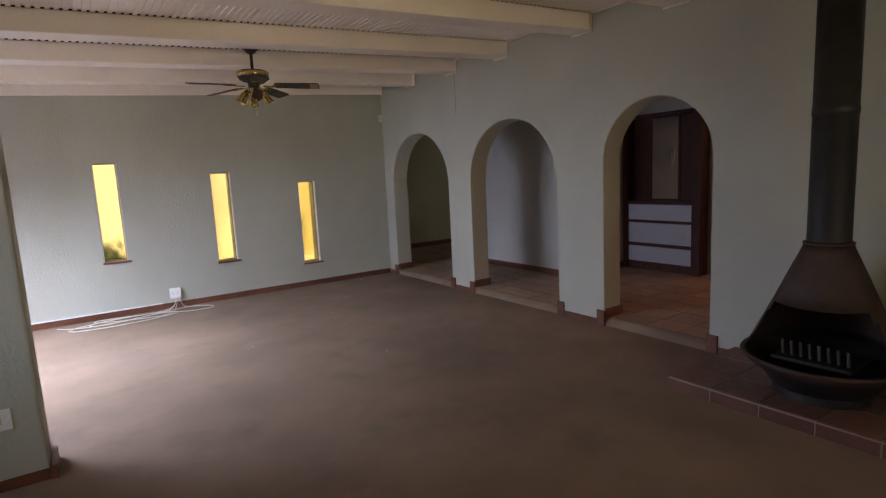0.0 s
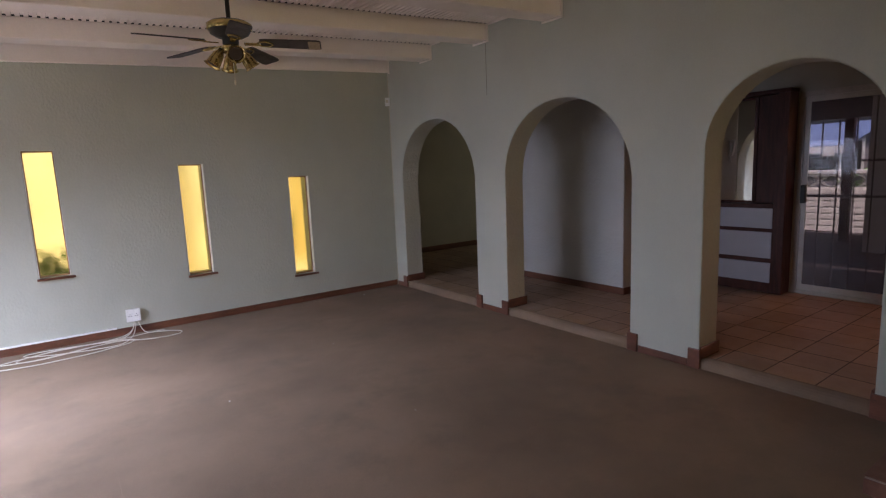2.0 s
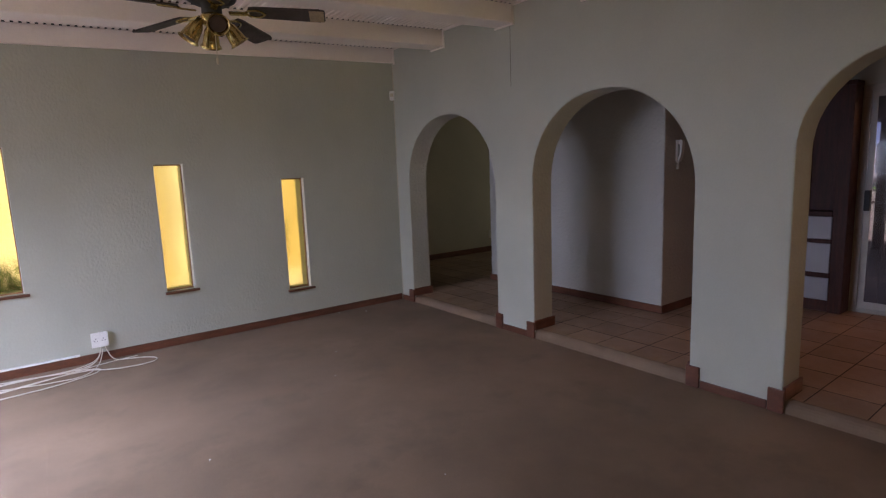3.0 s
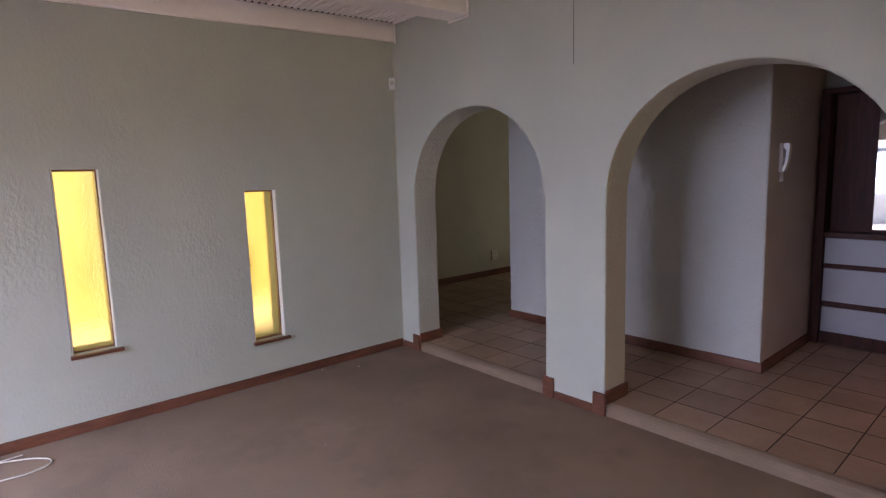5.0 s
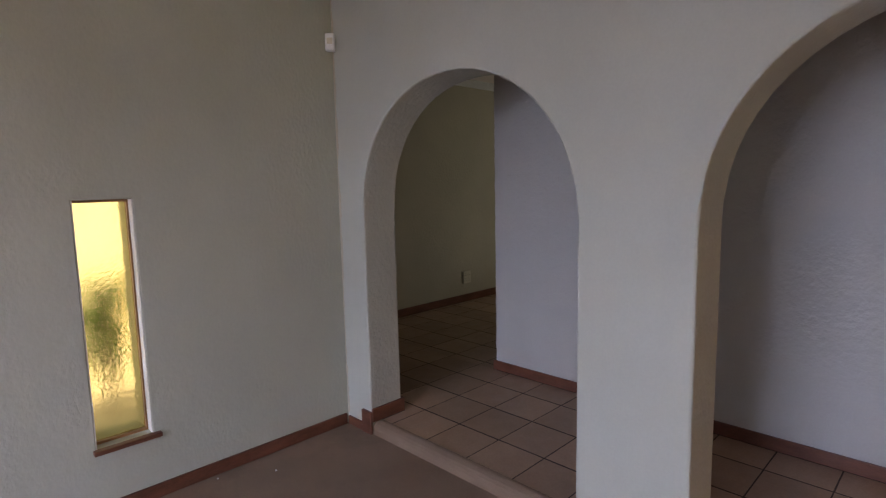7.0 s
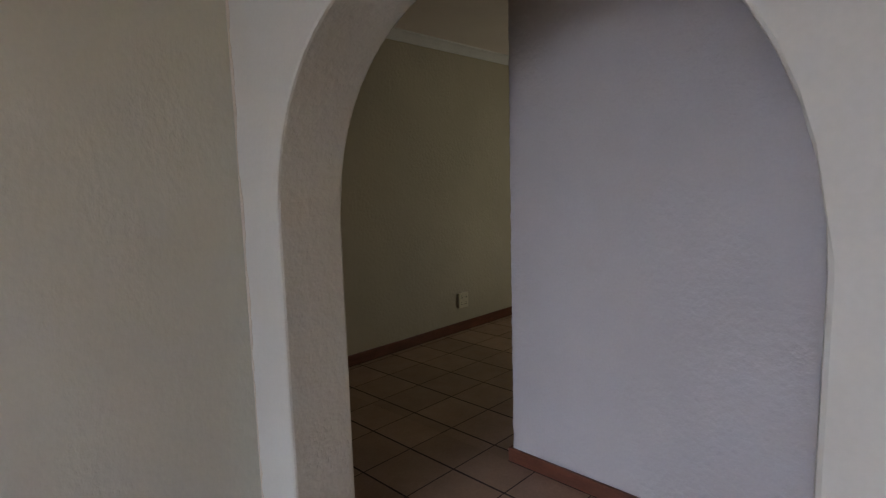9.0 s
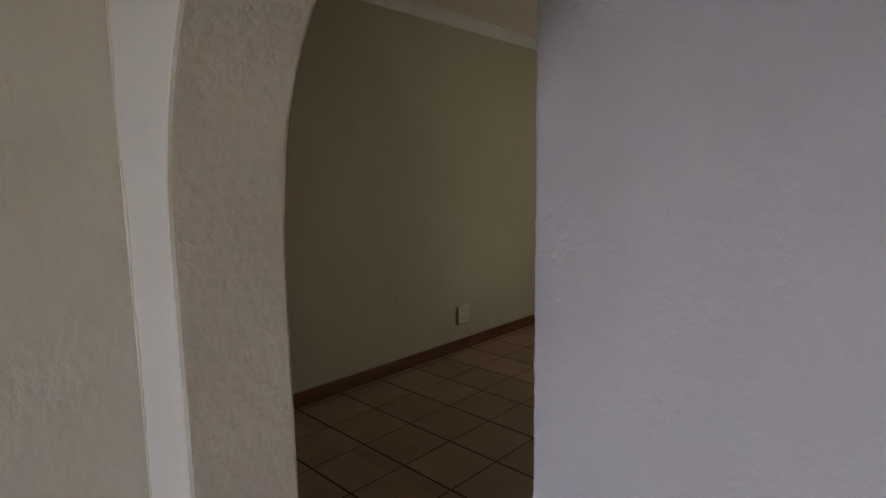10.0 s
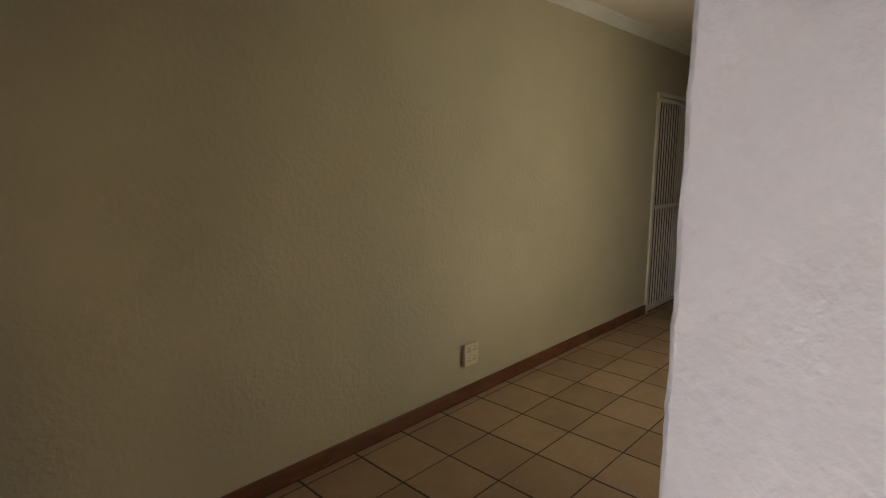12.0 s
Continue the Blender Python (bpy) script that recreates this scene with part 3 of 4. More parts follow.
# ---------------- fireplace ----------------
def hearth():
    h = thing("hearth", "low dark-red tiled hearth with pale mortar joints", "hearth", at=(3.45, 1.3, ZF))
    x0, x1, y0, y1, top = 3.05, XA - 0.002, 0.35, 2.03, 0.09
    part("mortar_edge", box((x0 + 0.004 - 3.45, y0 - 1.3 + 0.003, 0), (x0 + 0.030 - 3.45, y1 - 1.3 - 0.004, top - 0.006)), HEARTH_GROUT, h, "pale mortar behind the front tiles")
    part("core", box((x0 + 0.031 - 3.45, y0 - 1.3 + 0.003, 0), (x1 - 3.45, y1 - 1.3 - 0.004, top - 0.003)), GROUT, h, "dark mortar bed")
    pitch = 0.288
    k, y = 0, y1
    while y > y0 + 0.05:
        a, c = max(y0, y - pitch + 0.008), y
        part("tile", box((x0 - 3.45, a - 1.3, 0.002), (x0 + 0.011 - 3.45, c - 1.3, top - 0.017), None, 0.002), HEARTH, h)
        for j in range(3):
            xa = x0 + j * 0.294
            xc = min(xa + 0.289, x1)
            part("tile", box((xa + 0.004 - 3.45, a - 1.3, top - 0.0115), (xc - 3.45, c - 1.3, top), None, 0.002), HEARTH, h)
        y -= pitch
    for j in range(3):
        xa = x0 + 0.013 + j * 0.294
        part("tile", box((xa - 3.45, y1 - 1.3 - 0.0115, 0.002), (min(xa + 0.285, x1) - 3.45, y1 - 1.3, top - 0.014), None, 0.002), HEARTH, h)


hearth()


def stove():
    cx, cy, z0 = 3.47, 1.30, 0.071
    s = thing("freestanding_fireplace", "brown and black steel cone fireplace with a tall black flue", "fireplace", at=(cx, cy, z0))
    part("base", lathe([(0, 0), (0.24, 0), (0.25, 0.008), (0.25, 0.062), (0, 0.062)], 40), BLACK, s, "black steel base drum", smooth=False)
    up = 0.06
    # pan: a shallow bowl with a rolled lip
    prof = [(0.0, 0.0), (0.25, 0.0), (0.275, 0.02), (0.31, 0.075), (0.385, 0.135), (0.415, 0.165), (0.425, 0.18), (0.418, 0.19), (0.40, 0.185), (0.36, 0.15), (0.29, 0.10), (0.24, 0.06), (0.0, 0.055)]
    part("fire_pan", lathe([(r, z + up) for r, z in prof], 40), BLACK, s, "black steel bowl", smooth=True)
    # hood: a cone with a wide mouth towards the room
    bm = bmesh.new()
    seg, levels = 48, [(0.402, 0.192), (0.365, 0.27), (0.325, 0.36), (0.29, 0.44), (0.262, 0.50), (0.20, 0.65), (0.135, 0.80), (0.118, 0.845)]
    rings = [[bm.verts.new((r * math.cos(2 * math.pi * k / seg), r * math.sin(2 * math.pi * k / seg), z + up)) for k in range(seg)] for r, z in levels]
    for i, (a, c) in enumerate(zip(rings, rings[1:])):
        for k in range(seg):
            ang = 2 * math.pi * (k + 0.5) / seg
            off = abs((ang - math.radians(188) + math.pi) % (2 * math.pi) - math.pi)
            if i < 4 and off < math.radians(72 - i * 3):
                continue
            bm.faces.new((a[k], a[(k + 1) % seg], c[(k + 1) % seg], c[k]))
    hood = part("hood", bm, HOOD, s, "brown enamelled cone hood with open mouth", smooth=True)
    mod = hood.modifiers.new("sheet", "SOLIDIFY")
    mod.thickness = 0.006
    part("collar", lathe([(0.119, 0.897), (0.127, 0.903), (0.124, 0.913), (0.109, 0.916)], 40), HOOD, s, smooth=True)
    zt = roof_z(cx) - z0
    part("flue", lathe([(0.108, 0.92), (0.108, 1.62), (0.111, 1.622), (0.111, 1.66), (0.108, 1.662), (0.108, zt - 0.004), (0, zt - 0.004)], 40), BLACK, s, "tall black flue pipe", smooth=True)
    part("rim", lathe([(0.385, 0.195), (0.418, 0.226), (0.430, 0.240), (0.424, 0.252), (0.404, 0.250)], 40), HOOD, s, "brown enamelled rim", smooth=True)
    grate = part("grate", box((-0.24, -0.22, 0.235), (0.02, 0.18, 0.255), None, 0.004), BLACK, s)
    for k in range(8):
        y = -0.185 + k * 0.047
        part("grate_finger", tube([(-0.165, y, 0.25), (-0.174, y, 0.29), (-0.184, y, 0.345)], 0.008), GRATE, grate, "grey cast-iron finger")


stove()


# ---------------- ceiling fan ----------------
def ceiling_fan():
    cx, cy = 1.41, 5.06
    top = roof_z(cx)
    f = thing("ceiling_fan", "five-blade ceiling fan in dark wood with brass lights, at rest", "ceiling fan", at=(cx, cy, top))
    part("hanger", lathe([(0.0, -0.001), (0.03, -0.001), (0.03, -0.03), (0.0, -0.03)], 20), BLACK, f)
    part("canopy", lathe([(0.0, -0.028), (0.050, -0.028), (0.070, -0.036), (0.073, -0.055), (0.055, -0.082), (0.030, -0.108), (0.0, -0.108)], 28), BLACK, f, "black canopy", smooth=True)
    part("rod", tube([(0, 0, -0.06), (0, 0, -0.245)], 0.014), BLACK, f)
    zm = -0.24
    part("motor", lathe([(0.0, zm - 0.010), (0.06, zm - 0.010), (0.115, zm - 0.018), (0.132, zm - 0.030)], 36), BLACK, f, "black motor housing", smooth=True)
    part("motor_band", lathe([(0.131, zm - 0.028), (0.139, zm - 0.034), (0.136, zm - 0.048), (0.139, zm - 0.062), (0.131, zm - 0.070)], 36), BRASS, f, "brass band", smooth=True)
    part("motor_base", lathe([(0.131, zm - 0.068), (0.118, zm - 0.092), (0.085, zm - 0.110), (0.05, zm - 0.115), (0.05, zm - 0.16), (0.0, zm - 0.16)], 36), BLACK, f, smooth=True)
    zb = zm - 0.138
    base = math.atan2(-0.959, -0.284) + radians(7)
    for k in range(5):
        ang = base + 2 * math.pi * k / 5
        m = Matrix.Rotation(ang, 4, "Z") @ Matrix.Translation((0, 0, zb)) @ Matrix.Rotation(radians(2.6), 4, "Y") @ Matrix.Rotation(radians(-12), 4, "X")
        bm = bmesh.new()
        outline = []
        for x, w in ((0.185, 0.046), (0.22, 0.054), (0.45, 0.061), (0.54, 0.063), (0.563, 0.058), (0.572, 0.046)):
            outline.append((x, w))
        lo = [bm.verts.new((x, -w, -0.004)) for x, w in outline] + [bm.verts.new((x, w, -0.004)) for x, w in reversed(outline)]
        hi = [bm.verts.new((v.co.x, v.co.y, 0.004)) for v in lo]
        bm.faces.new(lo[::-1])
        bm.faces.new(hi)
        for i in range(len(lo)):
            j = (i + 1) % len(lo)
            bm.faces.new((lo[i], lo[j], hi[j], hi[i]))
        bm.transform(m)
        blade = part("blade", bm, BLADE, f, "dark wooden blade")
        bm = bmesh.new()
        box((0.085, -0.016, -0.002), (0.17, 0.016, 0.006), bm, 0.002)
        for s in (-1, 1):
            tube([(0.16, 0.0, 0.006), (0.19, s * 0.03, 0.007), (0.225, s * 0.036, 0.007), (0.25, s * 0.02, 0.007), (0.265, 0, 0.007)], 0.006, bm, 6)
        bm.transform(m @ Matrix.Translation((0, 0, -0.014)))
        part("blade_bracket", bm, BRASS, blade, "brass bracket", smooth=True)
        # tan plate paints the light reflected near the end of this one blade
        if k == 1:
            bm = box((0.490, -0.057, -0.0062), (0.566, 0.057, -0.0045), None, 0.0005)
            bm.transform(m)
            part("blade_tip", bm, TIP_GLINT, blade, "reflected light painted as a paler tip of the blade")
    zl = zm - 0.16
    part("light_hub", lathe([(0.05, zl), (0.06, zl - 0.012), (0.06, zl - 0.04), (0.035, zl - 0.06), (0.0, zl - 0.065)], 28), BRASS, f, "brass light hub", smooth=True)
    for k in range(4):
        ang = base + math.pi * k / 2 + 0.05
        tilt = -60 if k == 0 else -33
        shade = [(0.0, 0.0), (0.02, 0.0), (0.022, -0.02), (0.034, -0.04), (0.040, -0.08), (0.045, -0.115), (0.055, -0.125), (0.052, -0.124), (0.042, -0.112), (0.036, -0.07), (0.0, -0.045)]
        bm = lathe(shade, 24)
        bm.transform(Matrix.Rotation(ang, 4, "Z") @ Matrix.Translation((0.058, 0, zl - 0.028)) @ Matrix.Rotation(radians(tilt), 4, "Y"))
        lamp = part("lamp_shade", bm, BRASS, f, "brass bell lamp shade", smooth=True)
        bm = lathe([(0.0, -0.119), (0.030, -0.117), (0.039, -0.108), (0.034, -0.07), (0.0, -0.06)], 20)
        bm.transform(Matrix.Rotation(ang, 4, "Z") @ Matrix.Translation((0.058, 0, zl - 0.028)) @ Matrix.Rotation(radians(tilt), 4, "Y"))
        part("bulb", bm, HOOD, lamp, "dark reflector bulb", smooth=True)
    part("pull_chain", tube([(0.0, -0.02, zl - 0.06), (0.0, -0.02, zl - 0.22)], 0.0025, None, 5), CREAM_PLASTIC, f)
    part("pull_chain", tube([(0.0, -0.02, zl - 0.22), (0.0, -0.02, zl - 0.25)], 0.006, None, 8), CREAM_PLASTIC, f, "small chain knob")


ceiling_fan()


# ---------------- entrance cabinet ----------------
def hall_cabinet():
    c = thing("hall_cabinet", "dark wood hall cabinet with pale drawers and a mirror", "cabinet", at=(6.38, 4.15, ZS))
    ox, oy, oz = 6.38, 4.15, ZS

    def b(x0, x1, y0, y1, z0, z1, bevel=0.003):
        return box((x0 - ox, y0 - oy, z0 - oz), (x1 - ox, y1 - oy, z1 - oz), None, bevel)

    xf, xb = XK, XD - 0.004
    part("side_panel", b(xf - 0.015, xb, 3.635, 3.742, ZS + 0.001, 2.06), DARKWOOD, c)
    part("side_panel", b(xf - 0.015, xb, 4.67, 4.735, ZS + 0.001, 2.06), DARKWOOD, c)
    part("top_board", b(xf - 0.02, xb, 3.63, 4.735, 2.061, 2.10), DARKWOOD, c)
    part("plinth", b(xf + 0.012, xb, 3.744, 4.668, ZS + 0.001, 0.162), DARKWOOD, c)
    part("body", b(xf + 0.022, xb, 3.744, 4.668, 0.164, 0.94), DARKWOOD, c)
    part("counter_top", b(xf - 0.018, xb, 3.744, 4.668, 0.942, 0.978), DARKWOOD, c, "dark wooden top")
    for z0, z1 in ((0.168, 0.372), (0.42, 0.688), (0.728, 0.932)):
        part("drawer_front", b(xf, xf + 0.02, 3.75, 4.66, z0, z1), LAMINATE, c, "pale laminate drawer front")
    for z0, z1 in ((0.374, 0.418), (0.69, 0.726)):
        part("finger_rail", b(xf + 0.008, xf + 0.021, 3.75, 4.66, z0, z1), DARKWOOD, c)
    part("back_panel", b(6.34, 6.36, 3.744, 4.668, 0.979, 2.06), DARKWOOD, c)
    my0, my1, mz0, mz1 = 4.01, 4.39, 1.0, 2.035
    part("mirror", b(6.332, 6.3385, my0, my1, mz0, mz1, 0.001), MIRROR, c, "tall framed mirror")
    bm = b(6.322, 6.3395, my0 - 0.03, my0 - 0.0005, mz0 - 0.02, mz1 + 0.02, 0.0)
    for y0, y1, z0, z1 in ((my1 + 0.0005, my1 + 0.03, mz0 - 0.02, mz1 + 0.02), (my0, my1, mz0 - 0.02, mz0 - 0.0005), (my0, my1, mz1 + 0.0005, mz1 + 0.02)):
        box((6.322 - ox, y0 - oy, z0 - oz), (6.3395 - ox, y1 - oy, z1 - oz), bm)
    part("mirror_frame", bm, DARKWOOD, c)


hall_cabinet()


# ---------------- small fittings ----------------
def double_socket(name, label, m, w, h, d, mat, cols, rows):
    s = thing(name, label, "socket")
    s.matrix_world = m
    part("back_box", box((-w / 2, -d + 0.008, -h / 2), (w / 2, -0.0005, h / 2), None, 0.004), mat, s)
    part("face_plate", box((-w / 2 - 0.004, -d, -h / 2 - 0.004), (w / 2 + 0.004, -d + 0.008, h / 2 + 0.004), None, 0.003), mat, s)
    for i in range(cols):
        for j in range(rows):
            cx, cz = (i - (cols - 1) / 2) * w * 0.48, (j - (rows - 1) / 2) * h * 0.46
            bm = bmesh.new()
            for dx, dz in ((0, 0.012), (-0.010, -0.006), (0.010, -0.006)):
                box((cx + dx - 0.0035, -d - 0.001, cz + dz - 0.0035), (cx + dx + 0.0035, -d + 0.001, cz + dz + 0.0035), bm)
            part("socket_holes", bm, DARK_HOLE, s, "dark plug holes")
    return s


double_socket("wall_socket", "white surface-mounted plug socket above the skirting", pose(0.868, YW, 0.178), 0.115, 0.115, 0.045, WHITE_PLASTIC, 2, 1)
double_socket("wall_socket", "cream plug socket on the hall wall above the skirting", pose(6.79, YH, 0.36), 0.12, 0.135, 0.03, CREAM_PLASTIC, 2, 2)

sw = thing("wall_switch", "white wall plate on the wall end", "switch", at=(-0.49, 3.43, 0.36))
part("plate", box((-0.055, -0.012, -0.055), (0.055, -0.0005, 0.055), None, 0.004), WHITE_PLASTIC, sw)
part("rocker", box((-0.012, -0.017, -0.02), (0.012, -0.012, 0.02), None, 0.002), CREAM_PLASTIC, sw)

sensor = thing("alarm_sensor", "small white alarm sensor mounted high in the corner", "sensor")
sensor.matrix_world = pose(XA - 0.03, YW - 0.03, 2.315, 0, 0, -45)
part("housing", box((-0.028, -0.032, -0.05), (0.028, 0.008, 0.05), None, 0.009), WHITE_PLASTIC, sensor)
part("lens", box((-0.016, -0.037, -0.012), (0.016, -0.030, 0.022), None, 0.003), CREAM_PLASTIC, sensor)

phone = thing("intercom_phone", "white intercom phone with coiled cord on the wall", "intercom", at=(5.352, YS, 1.565))
phone.scale = (0.84, 0.84, 0.84)
part("base", box((-0.034, -0.028, -0.112), (0.034, -0.0005, 0.122), None, 0.008), WHITE_PLASTIC, phone)
bm = bmesh.new()
outer = [(-0.029, 0.120), (-0.066, 0.121), (-0.075, 0.10), (-0.073, 0.04), (-0.067, -0.02), (-0.055, -0.07), (-0.041, -0.105), (-0.029, -0.112)]
inner = [(-0.029, 0.078), (-0.043, 0.075), (-0.049, 0.06), (-0.049, 0.03), (-0.046, -0.01), (-0.041, -0.042), (-0.036, -0.06), (-0.029, -0.066)]
sides = [[[bm.verts.new((x, y, z)) for y, z in line] for line in (outer, inner)] for x in (-0.026, 0.026)]
for k in range(7):
    for o, i in sides:
        bm.faces.new((o[k], o[k + 1], i[k + 1], i[k]))
    for n in (0, 1):
        a, c = sides[0][n], sides[1][n]
        bm.faces.new((a[k], a[k + 1], c[k + 1], c[k]))
bmesh.ops.bevel(bm, geom=[e for e in bm.edges if abs(e.verts[0].co.x - e.verts[1].co.x) < 1e-5 and len(e.link_faces) == 2 and e.calc_face_angle(0) > 1.2], offset=0.004, segments=2, affect="EDGES")
part("receiver", bm, WHITE_PLASTIC, phone)
coil = [(0.012 * math.cos(k * 0.9) - 0.01, -0.02 + 0.012 * math.sin(k * 0.9), -0.105 - 0.06 * math.sin(math.pi * k / 70) * 1.4) for k in range(71)]
part("coiled_cord", tube(coil, 0.0035, None, 5), WHITE_PLASTIC, phone, "coiled white cord")

tagged(solid("cable_conduit", box((XW + 0.01, YW - 0.022, SK - 0.007), (0.72, YW - 0.0005, SK + 0.008), None, 0.003), WHITE_PLASTIC), "white plastic conduit along the skirting top", "conduit")


def floor_cable(name, label, points, radius):
    cu = bpy.data.curves.new(name, "CURVE")
    cu.dimensions, cu.bevel_depth, cu.bevel_resolution = "3D", radius, 2
    sp = cu.splines.new("NURBS")
    sp.points.add(len(points) - 1)
    for p, q in zip(sp.points, points):
        p.co = (*q, 1)
    sp.use_endpoint_u, sp.order_u = True, 4
    cu.materials.append(CABLE)
    return tagged(new(name, cu), label, "cable", "loose cables on the carpet")


def loop(cx, cy, rx, ry, turn, a0, a1, z, n=16):
    out = []
    for k in range(n + 1):
        a = a0 + (a1 - a0) * k / n
        x, y = rx * math.cos(a), ry * math.sin(a)
        out.append((cx + x * math.cos(turn) - y * math.sin(turn), cy + x * math.sin(turn) + y * math.cos(turn), z + 0.004 * (k % 2)))
    return out


CABLE_LABEL = "ivory cable looped loosely on the carpet"
start = [(0.87, YW - 0.03, 0.12), (0.86, YW - 0.05, 0.06), (0.83, YW - 0.08, ZF + 0.012)]
floor_cable("cable", CABLE_LABEL, start + loop(0.30, 6.98, 0.55, 0.17, 0.10, 0.7, 6.5, ZF + 0.005) + [(0.62, 7.16, ZF + 0.006)], 0.0042)
floor_cable("cable", CABLE_LABEL, start + loop(0.42, 7.04, 0.44, 0.10, -0.24, 0.9, 5.4, ZF + 0.012) + [(0.8, 7.0, ZF + 0.008), (0.86, 7.2, 0.02), (0.88, 7.26, 0.10)], 0.0036)
floor_cable("cable", CABLE_LABEL, [(0.90, YW - 0.03, 0.12), (0.92, YW - 0.06, 0.03)] + loop(1.00, 7.06, 0.25, 0.12, -0.30, 1.9, -2.7, ZF + 0.005) + [(0.52, 7.08, ZF + 0.006), (0.12, 6.93, ZF + 0.006), (-0.2, 6.98, ZF + 0.006), (-0.34, 7.14, ZF + 0.006)], 0.0042)
floor_cable("cable", CABLE_LABEL, start + [(0.60, 7.12, ZF + 0.010), (0.30, 7.17, ZF + 0.014), (0.02, 7.10, ZF + 0.010), (-0.10, 6.98, ZF + 0.010), (0.10, 6.90, ZF + 0.012), (0.42, 6.98, ZF + 0.016), (0.70, 7.10, ZF + 0.010), (0.90, 7.19, ZF + 0.008), (1.12, 7.21, ZF + 0.006)], 0.0034)


# crumbs of plaster dropped on the carpet
def crumb(x, y, size, seed):
    rr, bm = random.Random(seed), bmesh.new()
    bmesh.ops.create_icosphere(bm, subdivisions=1, radius=size)
    for v in bm.verts:
        v.co = v.co * rr.uniform(0.7, 1.2)
        v.co.z *= 0.6
    low = min(v.co.z for v in bm.verts)
    ob = tagged(solid("plaster_crumb", bm, WHITE_PAINT), "tiny white crumb of plaster on the carpet", "debris", "crumbs on the carpet")
    ob.location = (x, y, ZF - low)


for k, (x, y) in enumerate(((2.02, 4.02), (2.20, 5.60), (1.15, 4.95), (2.72, 7.24), (3.05, 7.25), (3.30, 7.10), (2.45, 6.1))):
    crumb(x, y, 0.004 + 0.0015 * (k % 3), 40 + k)


# white bar gate in the hall doorway, a dark wooden door behind it
def bar_gate():
    g = thing("security_gate", "cream steel bar gate in the hall doorway", "security gate", at=(GATE_X0, YH, ZS))
    w, h = GATE_X1 - GATE_X0, GATE_TOP - ZS
    bm = box((-0.03, -0.02, 0.001), (0.012, 0.02, h))
    box((w - 0.012, -0.02, 0.001), (w + 0.03, 0.02, h), bm)
    box((-0.03, -0.02, h - 0.002), (w + 0.03, 0.02, h + 0.035), bm)
    part("gate_frame", bm, GATE_PAINT, g)
    n = 13
    for k in range(n):
        x = 0.05 + (w - 0.1) * k / (n - 1)
        part("bar", box((x - 0.0055, -0.005, 0.03), (x + 0.0055, 0.005, h - 0.01)), GATE_PAINT, g)
    for z in (0.03, h * 0.50, h - 0.03):
        part("rail", box((0.014, -0.014, z - 0.016), (w - 0.014, 0.014, z + 0.016)), GATE_PAINT, g)


bar_gate()
door = structure(solid("door_1", box((GATE_X0, YH + 0.12, ZS), (GATE_X1, YH + 0.16, GATE_TOP), None, 0.003), DARKWOOD), "dark wooden door behind the hall gate", "door")

# ---------------- outside ----------------
structure(solid("ground", box((-60, -60, -0.5), (80, 80, -0.16)), LAWN), "dry green lawn around the house", "ground")
terrace = structure(solid("pavement", box((XD + 0.222, -3, -0.159), (11.59, 6.8, ZS - 0.03)), BRICK_PAVER), "purple-brown brick terrace outside the glass door", "terrace")
structure(solid("pavement", box((-6.99, -3, -0.159), (XW - 0.202, 9, -0.02)), PAVING), "pale paved terrace outside the patio door", "terrace")
structure(solid("terrace_roof", box((7.2, -3, 2.35), (10.6, 6.8, 2.45)), ROOF), "roof over the entrance terrace", "roof")
structure(solid("pavement", box((-8, 9.14, -0.159), (8, 10.79, -0.101)), PAVING), "pale paved yard in front of the garden wall", "pavement")
structure(solid("pavement", box((-8, YW + 0.242, -0.159), (XA + 0.2, 9.098, -0.10)), PAVING), "pale paved strip behind the windows", "pavement")
tagged(solid("garden_wall", box((-8, 11.0, -0.16), (9.0, 11.2, 2.6)), GARDEN), "white plastered garden wall behind the windows", "garden wall")


# made-up panels that turn parts of the amber windows a darker gold
for x0, x1 in ((1.62, 2.06), (3.74, 4.7)):
    tagged(solid("garden_wall_pier", box((x0, 10.80, -0.159), (x1, 10.999, 2.6), None, 0.012), OCHRE), "added ochre panel that darkens part of the amber window view", "wall pier", "garden wall piers")

tagged(solid("boundary_wall", box((-7.2, -6, -0.16), (-7.0, 12, 1.9)), PLASTER_OUT), "white plastered boundary wall beyond the terrace", "garden wall")
tagged(solid("boundary_wall_coping", box((-7.26, -6, 1.901), (-6.94, 12, 1.98), None, 0.01), ROOF), "grey coping slabs on the boundary wall", "coping")


